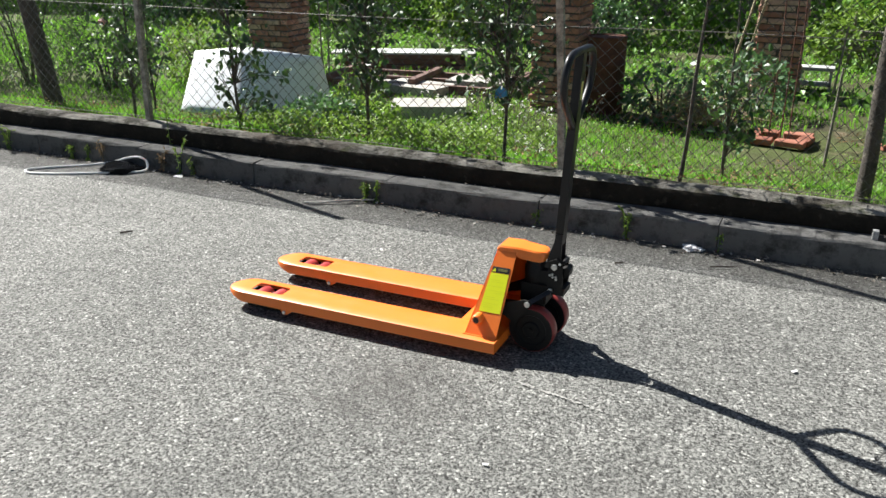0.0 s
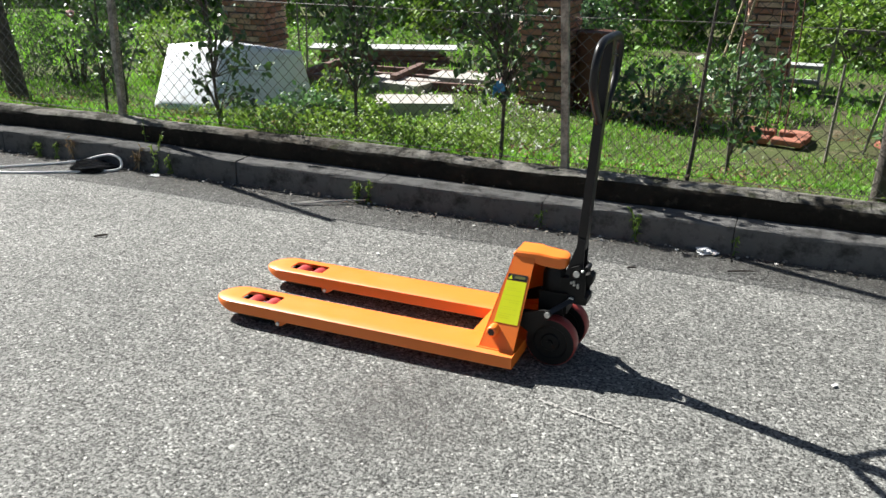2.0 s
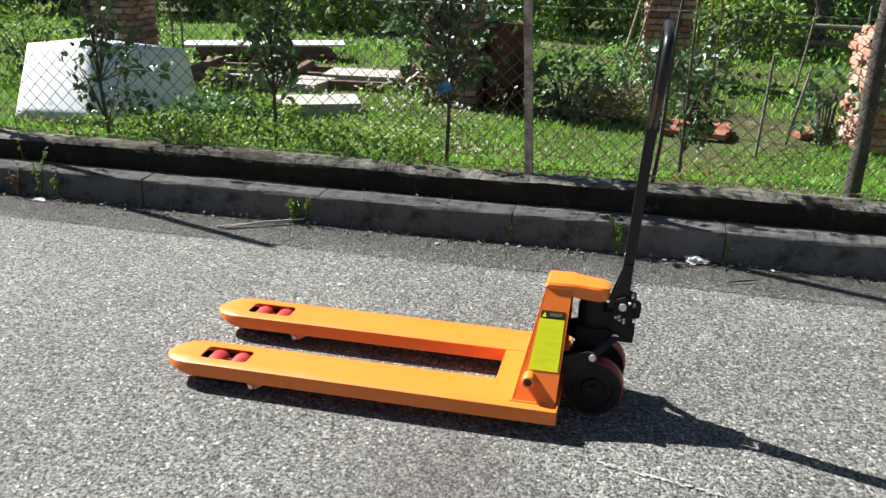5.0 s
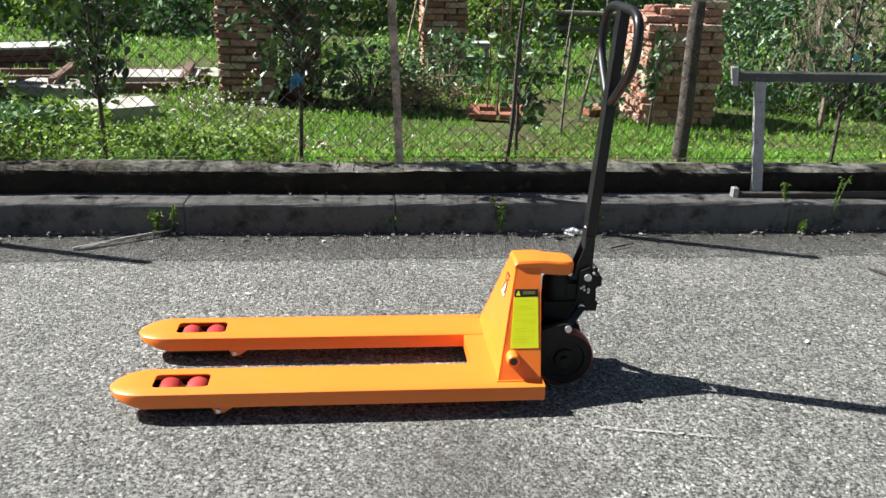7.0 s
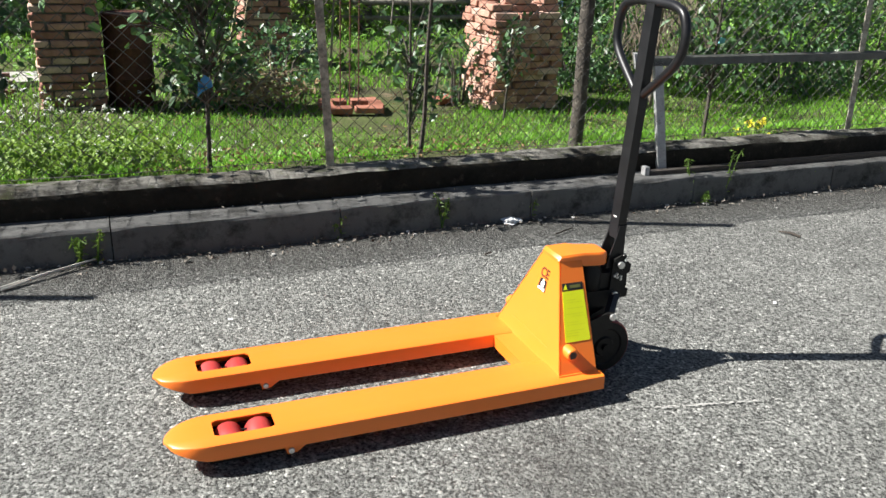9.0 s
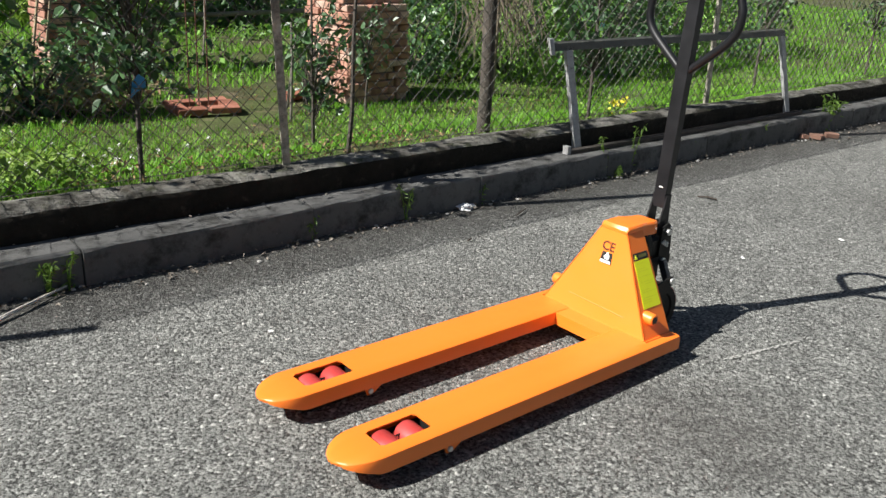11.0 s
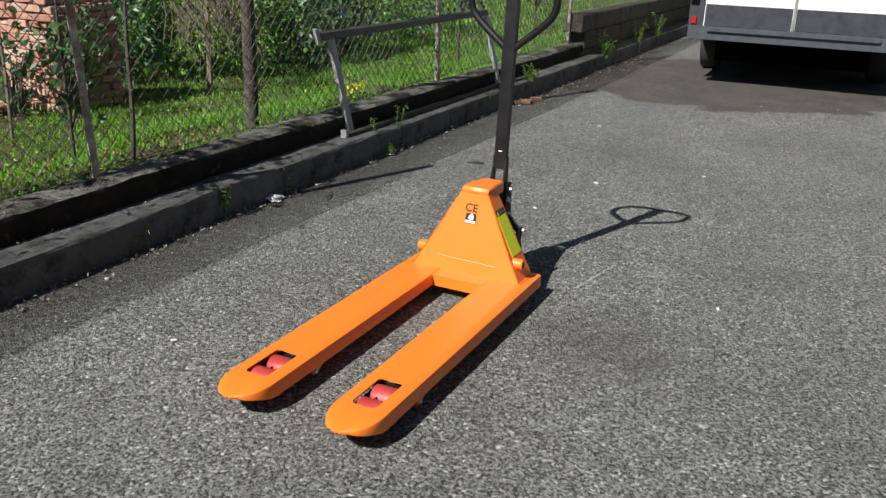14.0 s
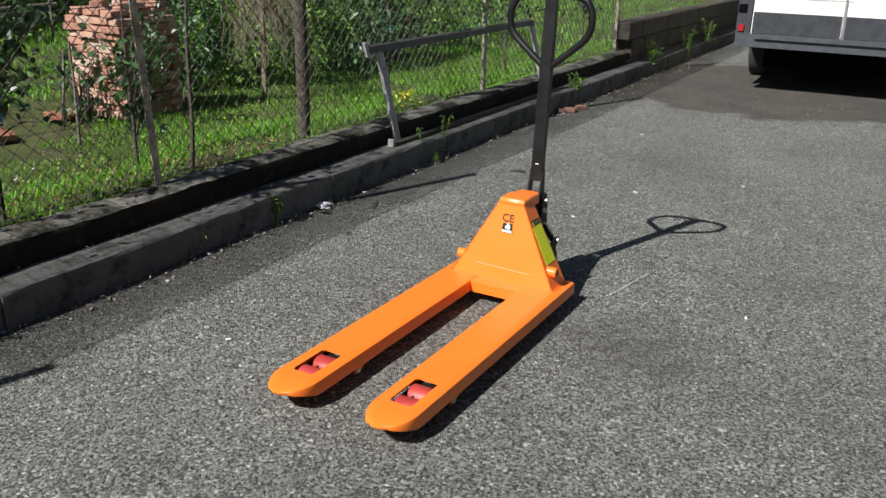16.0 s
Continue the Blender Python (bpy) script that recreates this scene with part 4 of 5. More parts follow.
# young fruit trees along the fence
def sapling(foot, lean, tall, clumps, seed, label, thick=0.011, size=0.068, per=46):
    rnd = random.Random(seed)
    foot = (foot[0], foot[1], float(heights(foot[0], foot[1])))
    thing = tagged(empty("young_fruit_tree", foot), label, "young tree", "young fruit trees along the fence")
    base = Vector((0, 0, -0.05))
    pts = [base + Vector((lean[0] * s + 0.02 * noise.noise(Vector((s * 3, seed, 0))), lean[1] * s + 0.02 * noise.noise(Vector((s * 3, seed, 7))), (tall + 0.05) * s)) for s in np.linspace(0, 1, 14)]
    part("trunk", tube(pts, [thick * (1.25 - 0.85 * s) for s in np.linspace(0, 1, 14)], 7), BARK, thing)
    cs = []
    for dx, dy, z, r, dens in clumps:
        z, r = z + 0.07, 1.3 * r
        root = pts[min(13, max(1, int(14 * (z - 0.18) / tall)))]
        for k in range(max(2, int(4 * dens))):
            a = rnd.uniform(0, 2 * math.pi)
            end = Vector((dx + lean[0] * z / tall + r * rnd.uniform(0.3, 1) * math.cos(a), dy + r * rnd.uniform(0.3, 1) * math.sin(a), z + r * rnd.uniform(-0.5, 0.9)))
            mid = root.lerp(end, 0.5) + Vector((0, 0, 0.04))
            arm = smooth_path([root, mid, end], 4)
            part("branch", tube(arm, [0.0055 * (1 - 0.7 * i / 8) for i in range(len(arm))], 5), BARK, thing)
            for q in range(int(per / 4)):
                p = arm[min(len(arm) - 1, int(len(arm) * rnd.uniform(0.4, 1)))]
                cs.append(p + Vector([rnd.gauss(0, 0.05) for _ in range(3)]))
    lv = leaves("leaves", [tuple(c) for c in cs], np.array([rnd.uniform(0.6, 1.15) * size for _ in cs]), PEAR, thing, 0.3, 0.45, rounded=True)
    return thing


sapling((-4.22, 2.34, 0.12), (0.02, 0, 0), 1.7, [(0.0, 0, 0.42, 0.2, 2), (0.08, 0, 0.62, 0.24, 2), (-0.1, 0, 0.8, 0.2, 1.5), (0, 0, 1.2, 0.3, 2)], 1, "young fruit tree with dark leaves beside an iron post")
sapling((-3.04, 2.27, 0.12), (-0.12, 0, 0), 1.8, [(0.05, 0, 0.33, 0.22, 2), (0.15, 0, 0.5, 0.24, 2), (-0.1, 0, 0.62, 0.2, 1.5), (-0.1, 0, 0.95, 0.2, 2.5), (-0.25, 0, 1.05, 0.2, 2), (0, 0, 1.3, 0.3, 2)], 2, "young fruit tree with glossy dark leaves before a white panel")
sapling((-1.88, 2.29, 0.12), (0.0, 0, 0), 1.7, [(0.0, 0, 0.48, 0.22, 3.2), (0.03, 0, 0.62, 0.27, 3.2), (0.02, 0, 0.82, 0.2, 2), (-0.08, 0, 1.0, 0.22, 2.5), (0.05, 0, 1.2, 0.25, 2)], 3, "bushy young fruit tree with dark glossy leaves")
sapling((-0.765, 2.22, 0.12), (0.02, 0, 0), 1.8, [(0.0, 0, 0.52, 0.24, 2.5), (0.12, 0, 0.66, 0.3, 3.4), (-0.12, 0, 0.8, 0.32, 3.6), (0.08, 0, 0.98, 0.34, 4), (-0.12, 0, 1.15, 0.32, 3.5), (0.1, 0, 1.35, 0.3, 3)], 4, "dense young fruit tree tied with a blue ribbon")
sapling((0.43, 2.23, 0.12), (0.11, 0, 0), 1.8, [(0.04, 0.05, 1.25, 0.16, 1), (0.0, 0, 1.5, 0.25, 2)], 5, "slender leaning fruit tree with a nearly bare trunk", 0.012)
sapling((0.62, 2.9, 0.06), (-0.02, 0, 0), 1.3, [(0.0, 0, 0.38, 0.2, 2), (0.1, 0, 0.5, 0.22, 2), (-0.05, 0, 0.72, 0.2, 1.6)], 6, "small young fruit tree with sparse leaves")
sapling((2.42, 2.17, 0.12), (0.02, 0, 0), 1.7, [(0.0, 0, 0.5, 0.26, 2.6), (-0.12, 0, 0.58, 0.24, 2.2), (0.15, 0, 0.62, 0.26, 2), (0, 0, 0.85, 0.2, 1.5), (0, 0, 1.2, 0.3, 3)], 7, "young fruit tree with drooping leaves behind a metal frame")
sapling((4.93, 2.40, 0.12), (0.02, 0, 0), 1.7, [(0.0, 0, 0.62, 0.24, 2.4), (0.1, 0, 0.85, 0.24, 2.6), (0, 0, 1.2, 0.3, 3)], 8, "young fruit tree near the end of the fence")
sapling((7.2, 2.46, 0.12), (0.02, 0, 0), 1.7, [(0.0, 0, 0.6, 0.3, 3), (0.1, 0, 0.9, 0.3, 3), (0, 0, 1.2, 0.3, 3)], 9, "young fruit tree by the higher wall")
sapling((2.02, 4.35, 0.0), (0.03, 0, 0), 0.8, [(0.02, 0, 0.42, 0.16, 1.5), (0.0, 0, 0.62, 0.17, 1.6)], 10, "small leafy tree in front of the brick stack")
sapling((-5.0, 3.4, 0.0), (0.0, 0, 0), 1.2, [(0.0, 0, 0.4, 0.2, 2), (-0.1, 0, 0.65, 0.2, 2)], 12, "small garden shrub on a stake")


def clump(name, centre, radii, count, size, material, label, cat, gaps=0.15, seed=1, wide=0.32, up=0.35, shell=0.55):
    """A leafy mass with an uneven outline and gaps, on a few bare stems."""
    n = int(count * 1.8)
    d = unit(RNG.normal(size=(n, 3)))
    lump = 1 + 0.35 * np.array([noise.noise(Vector(v) * 2.1 + Vector((seed, 0, 0))) for v in d])
    r = RNG.uniform(shell, 1.0, n) ** 0.6 * lump
    p = d * r[:, None]
    keep = np.array([noise.noise(Vector(v) * 4.0 + Vector((0, seed, 0))) for v in p]) > -gaps
    p = p[keep][:count] * np.asarray(radii)
    thing = tagged(empty(name, (centre[0], centre[1], max(centre[2] - radii[2], float(heights(np.array(centre[0]), np.array(centre[1])))))), label, cat)
    off = Vector(centre) - thing.matrix_world.translation
    p = p + np.asarray(off)
    p = p[p[:, 2] > -0.02]
    leaves("foliage", p, RNG.uniform(0.6, 1.15, len(p)) * size, material, thing, wide, up, out=tuple(off))
    stems = bmesh.new()
    for k in range(7):
        a = k * 0.9 + seed
        e = off + Vector((0.6 * radii[0] * math.cos(a), 0.6 * radii[1] * math.sin(a), 0.4 * radii[2]))
        tube([Vector((0.05 * math.cos(a), 0.05 * math.sin(a), -0.05)), Vector((0, 0, 0)).lerp(e, 0.5) + Vector((0, 0, 0.05)), e], [0.014, 0.01, 0.004], 5, bm=stems)
    tagged(part("stem", stems, BARK, thing), kind="stuff")
    return thing


clump("low_shrub", (-2.62, 2.85, 0.1), (0.42, 0.34, 0.27), 1900, 0.06, SHRUB, "low blue-green shrub beside the white panel", "shrub", 0.3, 2)
clump("low_shrub", (-2.35, 3.0, 0.14), (0.35, 0.35, 0.2), 1200, 0.055, CLOVER, "low bright green shrub by the fence", "shrub", 0.3, 5)
clump("dark_conifer", (-7.85, 4.35, 0.65), (0.8, 0.7, 1.2), 9000, 0.06, PEAR, "dense dark evergreen shrub", "evergreen", 0.4, 3, 0.12)
for i, (x, y, z, rx, ry, rz, n) in enumerate(((3.6, 5.9, 0.45, 0.75, 0.75, 0.75, 4200), (4.6, 5.3, 0.4, 0.85, 0.75, 0.75, 5200), (5.9, 5.2, 0.45, 0.9, 0.75, 0.8, 5200), (7.4, 5.4, 0.45, 1.0, 0.8, 0.85, 4200), (9.4, 5.8, 0.5, 1.2, 0.9, 0.9, 3600), (6.6, 7.8, 0.4, 1.1, 0.9, 0.8, 3200))):
    clump("garden_bush", (x, y, z), (rx, ry, rz), n, 0.075, BUSH if i % 2 else SHRUB, "broad leafy green bush in the garden", "bush", 0.3, 20 + i)
clump("young_plant", (1.85, 5.0, 0.2), (0.22, 0.2, 0.3), 120, 0.09, SHRUB, "leafy young plant beside the brick stack", "plant", 0.1, 9)
clump("young_plant", (0.45, 6.2, 0.15), (0.45, 0.4, 0.34), 700, 0.075, SHRUB, "large-leaved plant behind the brick bed", "plant", 0.1, 10)
clump("young_plant", (-0.35, 5.6, 0.12), (0.4, 0.35, 0.3), 650, 0.08, SHRUB, "leafy plant beside the rusty drum", "plant", 0.1, 12)
clump("young_plant", (-3.75, 5.4, -0.05), (0.3, 0.25, 0.2), 260, 0.07, CLOVER, "leafy plant beside the white panel", "plant", 0.1, 13)
clump("young_plant", (-5.9, 5.2, 0.2), (0.4, 0.4, 0.5), 900, 0.07, CLOVER, "leafy plant in the sunny grass", "plant", 0.1, 14)
clump("rose_bush", (-6.6, 4.4, 0.2), (0.35, 0.35, 0.4), 600, 0.06, PEAR, "thin rose bush with one pink bloom", "rose bush", 0.1, 15)
for i in range(13):
    x = -17 + 2.45 * i
    clump("hedge_bush", (x, 12.2 + 0.5 * math.sin(i * 2.1), 0.75), (1.7, 0.9, 1.25 + 0.2 * math.sin(i * 1.3)), 5200, 0.13, HEDGE, "tall dense dark green hedge bush", "hedge", 0.35, 40 + i, 0.34)
for i, x in enumerate((-11.5, -4.6, -2.6, 1.6, 4.2)):
    clump("back_shrub", (x, 10.6 + 0.3 * math.sin(i * 1.7), 0.25), (0.9, 0.5, 0.5), 1600, 0.1, CLOVER if i % 2 else SHRUB, "leafy shrub before the far hedge", "shrub", 0.2, 70 + i)

# dead brush
brush = bmesh.new()
rnd = random.Random(5)
for k in range(110):
    a, r = rnd.uniform(0, 2 * math.pi), rnd.uniform(0, 0.42)
    s = Vector((0.9 * r * math.cos(a), r * math.sin(a) * 0.7, rnd.uniform(0, 0.25)))
    w = Vector((rnd.gauss(0, 1), rnd.gauss(0, 0.6), rnd.gauss(0.3, 0.4))).normalized() * rnd.uniform(0.15, 0.42)
    tube([s, s + w * 0.5 + Vector((0, 0, 0.03)), s + w], [0.005, 0.004, 0.002], 4, bm=brush)
heap = tagged(empty("dead_brush_heap", (0.0, 5.45, -0.15)), "heap of dead brown twigs and cut leaves", "brush heap")
tagged(part("brushwood", brush, STRAW, heap), kind="stuff")
q = RNG.normal(size=(420, 3)) * np.array([0.3, 0.2, 0.08]) + np.array([0, 0, 0.12])
leaves("dead_leaves", q[q[:, 2] > 0], 0.07, DRY, heap, 0.2, 0.3)
hang = bmesh.new()
for k in range(190):
    s = Vector((rnd.uniform(-0.4, 0.4), rnd.uniform(-0.3, 0.3), rnd.uniform(0.75, 1.35)))
    w = Vector((rnd.gauss(0.15, 0.3), rnd.gauss(-0.2, 0.3), -1.0)).normalized() * rnd.uniform(0.25, 0.6)
    tube([s, s + w * 0.5 + Vector((0.05, 0, 0)), s + w], [0.0045, 0.004, 0.002], 4, bm=hang)
tube([(0, 0, -0.1), (0.02, 0, 0.7), (0, 0, 1.3)], [0.03, 0.025, 0.015], 6, bm=hang)
dead = tagged(empty("dead_bush", (3.6, 4.45, -0.14)), "dead brown bush with drooping dry twigs", "dead bush")
tagged(part("brushwood", hang, BROWN_TWIG, dead), kind="stuff")

# ---- things in the garden ----
WHITE_SHEET = plain("white enamel sheet", (0.70, 0.74, 0.80), (0.77, 0.80, 0.85), 3, 0.45, bump=0.1, spots=(0.36, 0.36, 0.35))
SLAB = plain("pale concrete slab", (0.27, 0.26, 0.235), (0.42, 0.40, 0.365), 6, 0.9, bump=0.6, depth=0.005, spots=(0.2, 0.19, 0.16))
PLANK = plain("old brown board", (0.08, 0.042, 0.034), (0.17, 0.095, 0.075), 8, 0.85, bump=0.5, depth=0.004)
BOARD = plain("white painted board", (0.36, 0.37, 0.36), (0.46, 0.47, 0.46), 5, 0.7, spots=(0.4, 0.38, 0.34))
BLUE = plain("blue plastic", (0.03, 0.22, 0.5), (0.05, 0.3, 0.62), 20, 0.35)

panel = bmesh.new()
P = [Vector(v) for v in ((-4.80, 3.55, -0.08), (-4.10, 3.60, -0.09), (-3.72, 4.72, -0.12), (-4.97, 4.05, 0.455), (-4.36, 4.08, 0.53), (-3.78, 4.62, 0.40))]
n = 9
left = [[P[0].lerp(P[1], u).lerp(P[3].lerp(P[4], u), v) + Vector((0, 0, 0.012 * math.sin(math.pi * u) * math.sin(math.pi * v))) for u in np.linspace(0, 1, n)] for v in np.linspace(0, 1, n)]
right = [[P[1].lerp(P[2], u).lerp(P[4].lerp(P[5], u), v) for u in np.linspace(0, 1, n)][1:] for v in np.linspace(0, 1, n)]
rows = [[panel.verts.new(c) for c in a + b] for a, b in zip(left, right)]
for a, b in zip(rows, rows[1:]):
    for k in range(len(a) - 1):
        panel.faces.new((a[k], a[k + 1], b[k + 1], b[k]))
ob = part("sheet_metal", panel, WHITE_SHEET, sharp=60)
ob.modifiers.new("thickness", "SOLIDIFY").thickness = 0.012
tagged(ob, "bent white enamel sheet lying in the garden grass", "metal sheet")

drum = tagged(empty("rusty_drum", (-0.99, 5.75, -0.16)), "brown rusty steel drum beside a brick pillar", "drum")
part("shell", lathe((0, 0, -0.02), (0, 0, 0.79), [(0, 0.195), (0.02, 0.2), (0.32, 0.2), (0.335, 0.208), (0.35, 0.2), (0.65, 0.2), (0.665, 0.208), (0.68, 0.2), (0.975, 0.2), (0.985, 0.207), (1.0, 0.205)], 28), RUST, drum)
part("rim", tube([(0.2 * math.cos(a), 0.2 * math.sin(a), 0.795) for a in np.linspace(0, 2 * math.pi, 28, endpoint=False)], 0.009, 6, True), RUST, drum)

ob = part("concrete_slab", box((-0.38, -0.24, -0.10), (0.38, 0.24, 0.12), 0.012), SLAB)
ob.matrix_world = pose(-2.55, 4.72, -0.12, 0, 0, 24)
tagged(ob, "thick pale concrete slab lying in weeds", "slab")
for x, y, z, l, w, r in ((-2.6, 6.55, -0.10, 1.0, 0.5, 4), (-3.3, 5.95, -0.11, 0.8, 0.5, -8), (-4.3, 6.3, -0.15, 0.9, 0.45, 14), (-1.95, 7.0, -0.15, 0.9, 0.6, 3)):
    ob = part("paving_slab", box((-l / 2, -w / 2, -0.03), (l / 2, w / 2, 0.06), 0.008), SLAB)
    ob.matrix_world = pose(x, y, z, 0, 0, r)
    tagged(ob, "pale grey paving slab lying on the soil", "slab", "loose slabs in the garden")
stack = tagged(empty("board_stack", (-4.38, 7.7, -0.16)), "stack of reddish boards with a white board on top", "board stack")
stack.rotation_euler = (0, 0, radians(22))
for k, (w, h) in enumerate(((0.52, 0.0), (0.45, 0.07), (0.48, 0.14))):
    part("board", box((-0.9 + 0.03 * k, -w / 2, h), (0.9 - 0.05 * k, w / 2, h + 0.06), 0.004), PLANK, stack)
part("white_board", box((-1.0, -0.24, 0.205), (1.0, 0.24, 0.228), 0.004), BOARD, stack, "white painted board")
frame_ob = tagged(empty("timber_frame", (-3.3, 6.4, -0.14)), "dark timber frame of rails lying on the ground", "timber frame")
frame_ob.rotation_euler = (0, 0, radians(6))
for y in (-0.45, 0.0, 0.45):
    part("rail", box((-1.3, y - 0.035, 0.0), (1.3, y + 0.035, 0.09), 0.005), PLANK, frame_ob)
for x in (-1.2, -0.1, 1.1):
    part("cross_bar", box((x - 0.04, -0.52, 0.092), (x + 0.04, 0.52, 0.15), 0.005), PLANK, frame_ob)
for x, y, t, r in ((0.74, 5.1, 1.7, 0.006), (0.84, 5.14, 1.8, 0.006), (0.91, 5.1, 1.75, 0.006)):
    tagged(part("rusty_rod", tube([(x, y, -0.2), (x + 0.01, y, 0.8), (x - 0.02, y, t)], r, 6), RUST), "thin rusty reinforcing rod standing upright", "rod", "rods in the brick bed")
for x, y, z, lx, t in ((1.25, 4.3, -0.15, 0.03, 0.65), (1.55, 4.9, -0.2, 0.12, 0.5), (1.2, 7.2, -0.2, 0.06, 0.7), (2.0, 7.6, -0.2, 0.1, 0.7), (-5.9, 4.2, -0.15, 0.0, 0.55), (-4.75, 6.3, -0.2, 0.02, 1.0), (-4.9, 6.4, -0.2, -0.04, 1.0)):
    tagged(part("garden_stake", tube([(x, y, z), (x + lx * 0.6, y, t * 0.5), (x + lx, y + 0.02, t)], [0.013, 0.012, 0.01], 6), OLD_WOOD), "thin weathered wooden garden stake", "stake", "garden stakes")
for x, y, r, m in ((1.78, 5.2, 30, bed_bricks[0]), (1.86, 5.33, -20, bed_bricks[1])):
    ob = new("loose_brick", m)
    ob.matrix_world = pose(x, y, -0.15, 0, 0, r)
    tagged(ob, "loose orange brick lying on bare soil", "brick", "loose bricks in the garden")
bench = tagged(empty("small_bench", (0.98, 8.1, -0.2)), "small white bench of boards", "bench")
part("seat", box((-0.2, -0.12, 0.3), (0.2, 0.12, 0.34), 0.004), BOARD, bench)
part("shelf", box((-0.18, -0.1, 0.12), (0.18, 0.1, 0.15), 0.004), BOARD, bench)
for x in (-0.17, 0.17):
    part("leg", box((x - 0.015, -0.1, -0.02), (x + 0.015, 0.1, 0.298), 0.003), BOARD, bench)
ribbon = part("ribbon", plate([(0, 0, 0), (0.05, 0.01, 0.02), (0.045, 0.0, 0.06), (0.01, -0.012, 0.085), (-0.02, -0.01, 0.05), (-0.03, 0.0, -0.03)], (0.004, 0.008, 0)), BLUE)
ribbon.matrix_world = pose(-0.785, 2.15, 0.61)
tagged(ribbon, "blue plastic ribbon tied to a young tree", "ribbon")
ob = part("ribbon", plate([(0, 0, 0), (0.04, 0.0, 0.0), (0.05, 0.0, 0.03), (0.01, 0.0, 0.04)], (0, 0.008, 0)), plain("turquoise plastic", (0.2, 0.6, 0.6), (0.3, 0.7, 0.7), 20, 0.4))
ob.matrix_world = pose(2.43, 2.155, 0.80)
tagged(ob, "small turquoise plastic tag on a twig", "ribbon")
tarp = part("tarp", box((-1.2, -0.5, 0), (1.2, 0.5, 0.9), 0.12), plain("dark blue tarpaulin", (0.02, 0.035, 0.07), (0.04, 0.07, 0.13), 4, 0.4))
tarp.matrix_world = pose(9.5, 15.2, -0.16, 0, 0, 5)
tagged(tarp, "dark blue covered load far behind the garden", "covered load")

for x0, x1, y, z in ((1.1, 5.6, 10.2, 0.12), (1.1, 5.6, 10.25, 0.34)):
    tagged(part("garden_rail", tube([(x0, y, z), ((x0 + x1) / 2, y + 0.04, z - 0.03), (x1, y, z + 0.02)], 0.035, 8), OLD_WOOD), "long weathered wooden rail before the far hedge", "rail", "rails of the far bed")
for x in (1.3, 2.1, 3.2, 4.4, 5.4):
    tagged(part("garden_stake", tube([(x, 10.16, -0.2), (x + 0.03, 10.16, 0.25), (x + 0.02, 10.15, 0.62)], [0.022, 0.02, 0.018], 6), OLD_WOOD), "thin weathered wooden garden stake", "stake", "garden stakes")
for x in (0.02, 0.14):
    tagged(part("bean_pole", tube([(x, 7.15, -0.2), (x + 0.2, 7.25, 0.7), (x + 0.36, 7.36, 1.5)], 0.014, 6), STRAW), "pale pole leaning on the far brick pillar", "pole", "poles at the far pillar")

# flowers
def blooms(name, centre, spread, count, size, material, label):
    c = RNG.normal(size=(count, 3)) * np.asarray(spread)
    c[:, 2] = np.abs(c[:, 2])
    thing = tagged(empty(name, centre), label, "flowers")
    pet = np.repeat(c, 6, axis=0) + RNG.normal(size=(count * 6, 3)) * size * 0.25 + np.array([0, 0, 0.05])
    tagged(leaves("petals", pet, size, material, thing, 0.4, 0.7), kind="stuff")
    stems = bmesh.new()
    for v in c:
        tube([(v[0] * 0.8, v[1] * 0.8, -0.05), tuple(v + np.array([0, 0, 0.05]))], 0.002, 4, bm=stems)
    tagged(part("stalk", stems, BARK, thing), kind="stuff")
    leaves("foliage", np.repeat(c * 0.9, 8, axis=0) + RNG.normal(size=(count * 8, 3)) * 0.05, size * 1.6, CLOVER, thing, 0.3, 0.4)


blooms("yellow_flowers", (3.08, 2.42, 0.08), (0.09, 0.07, 0.06), 12, 0.03, PETAL_Y, "clump of yellow flowers behind the low wall")
blooms("white_flowers", (-1.75, 4.9, -0.12), (0.35, 0.3, 0.14), 70, 0.022, PETAL_W, "drift of small white flowers by the slab")
blooms("white_flowers", (-1.2, 3.0, 0.05), (0.6, 0.35, 0.04), 90, 0.016, PETAL_W, "scattered small white flowers in the grass")
ob = part("rose_bloom", lathe((-6.6, 4.4, 0.62), (-6.6, 4.4, 0.70), [(0, 0.015), (0.3, 0.045), (0.7, 0.05), (1, 0.025)], 9), plain("dusty pink petals", (0.5, 0.2, 0.2), (0.6, 0.3, 0.28), 30, 0.6))
tagged(ob, "faded pink rose bloom on its bush", "flower")

# ---- higher wall and van at the far end ----
BLOCK = plain("dark weathered blocks", (0.028, 0.025, 0.02), (0.10, 0.086, 0.066), 6, 0.93, bump=0.9, depth=0.014, spots=(0.028, 0.026, 0.019))
high = tagged(empty("block_wall", (6.62, 1.74, 0)), "old wall of dark weathered concrete blocks", "garden wall", kind="structure")
part("wall_core", box((0.02, -0.075, -0.15), (8.4, 0.105, 0.60)), MORTAR, high)


def block_mesh(seed, l, h):
    rnd = random.Random(seed)
    bm = box((0, -0.1, 0), (l, 0.12, h))
    bmesh.ops.bevel(bm, geom=list(bm.edges), offset=0.012, segments=1, affect="EDGES")
    for v in bm.verts:
        v.co += Vector([rnd.uniform(-0.005, 0.005) for _ in range(3)])
    me = bpy.data.meshes.new("block")
    bm.to_mesh(me)
    bm.free()
    me.materials.append(BLOCK)
    return me


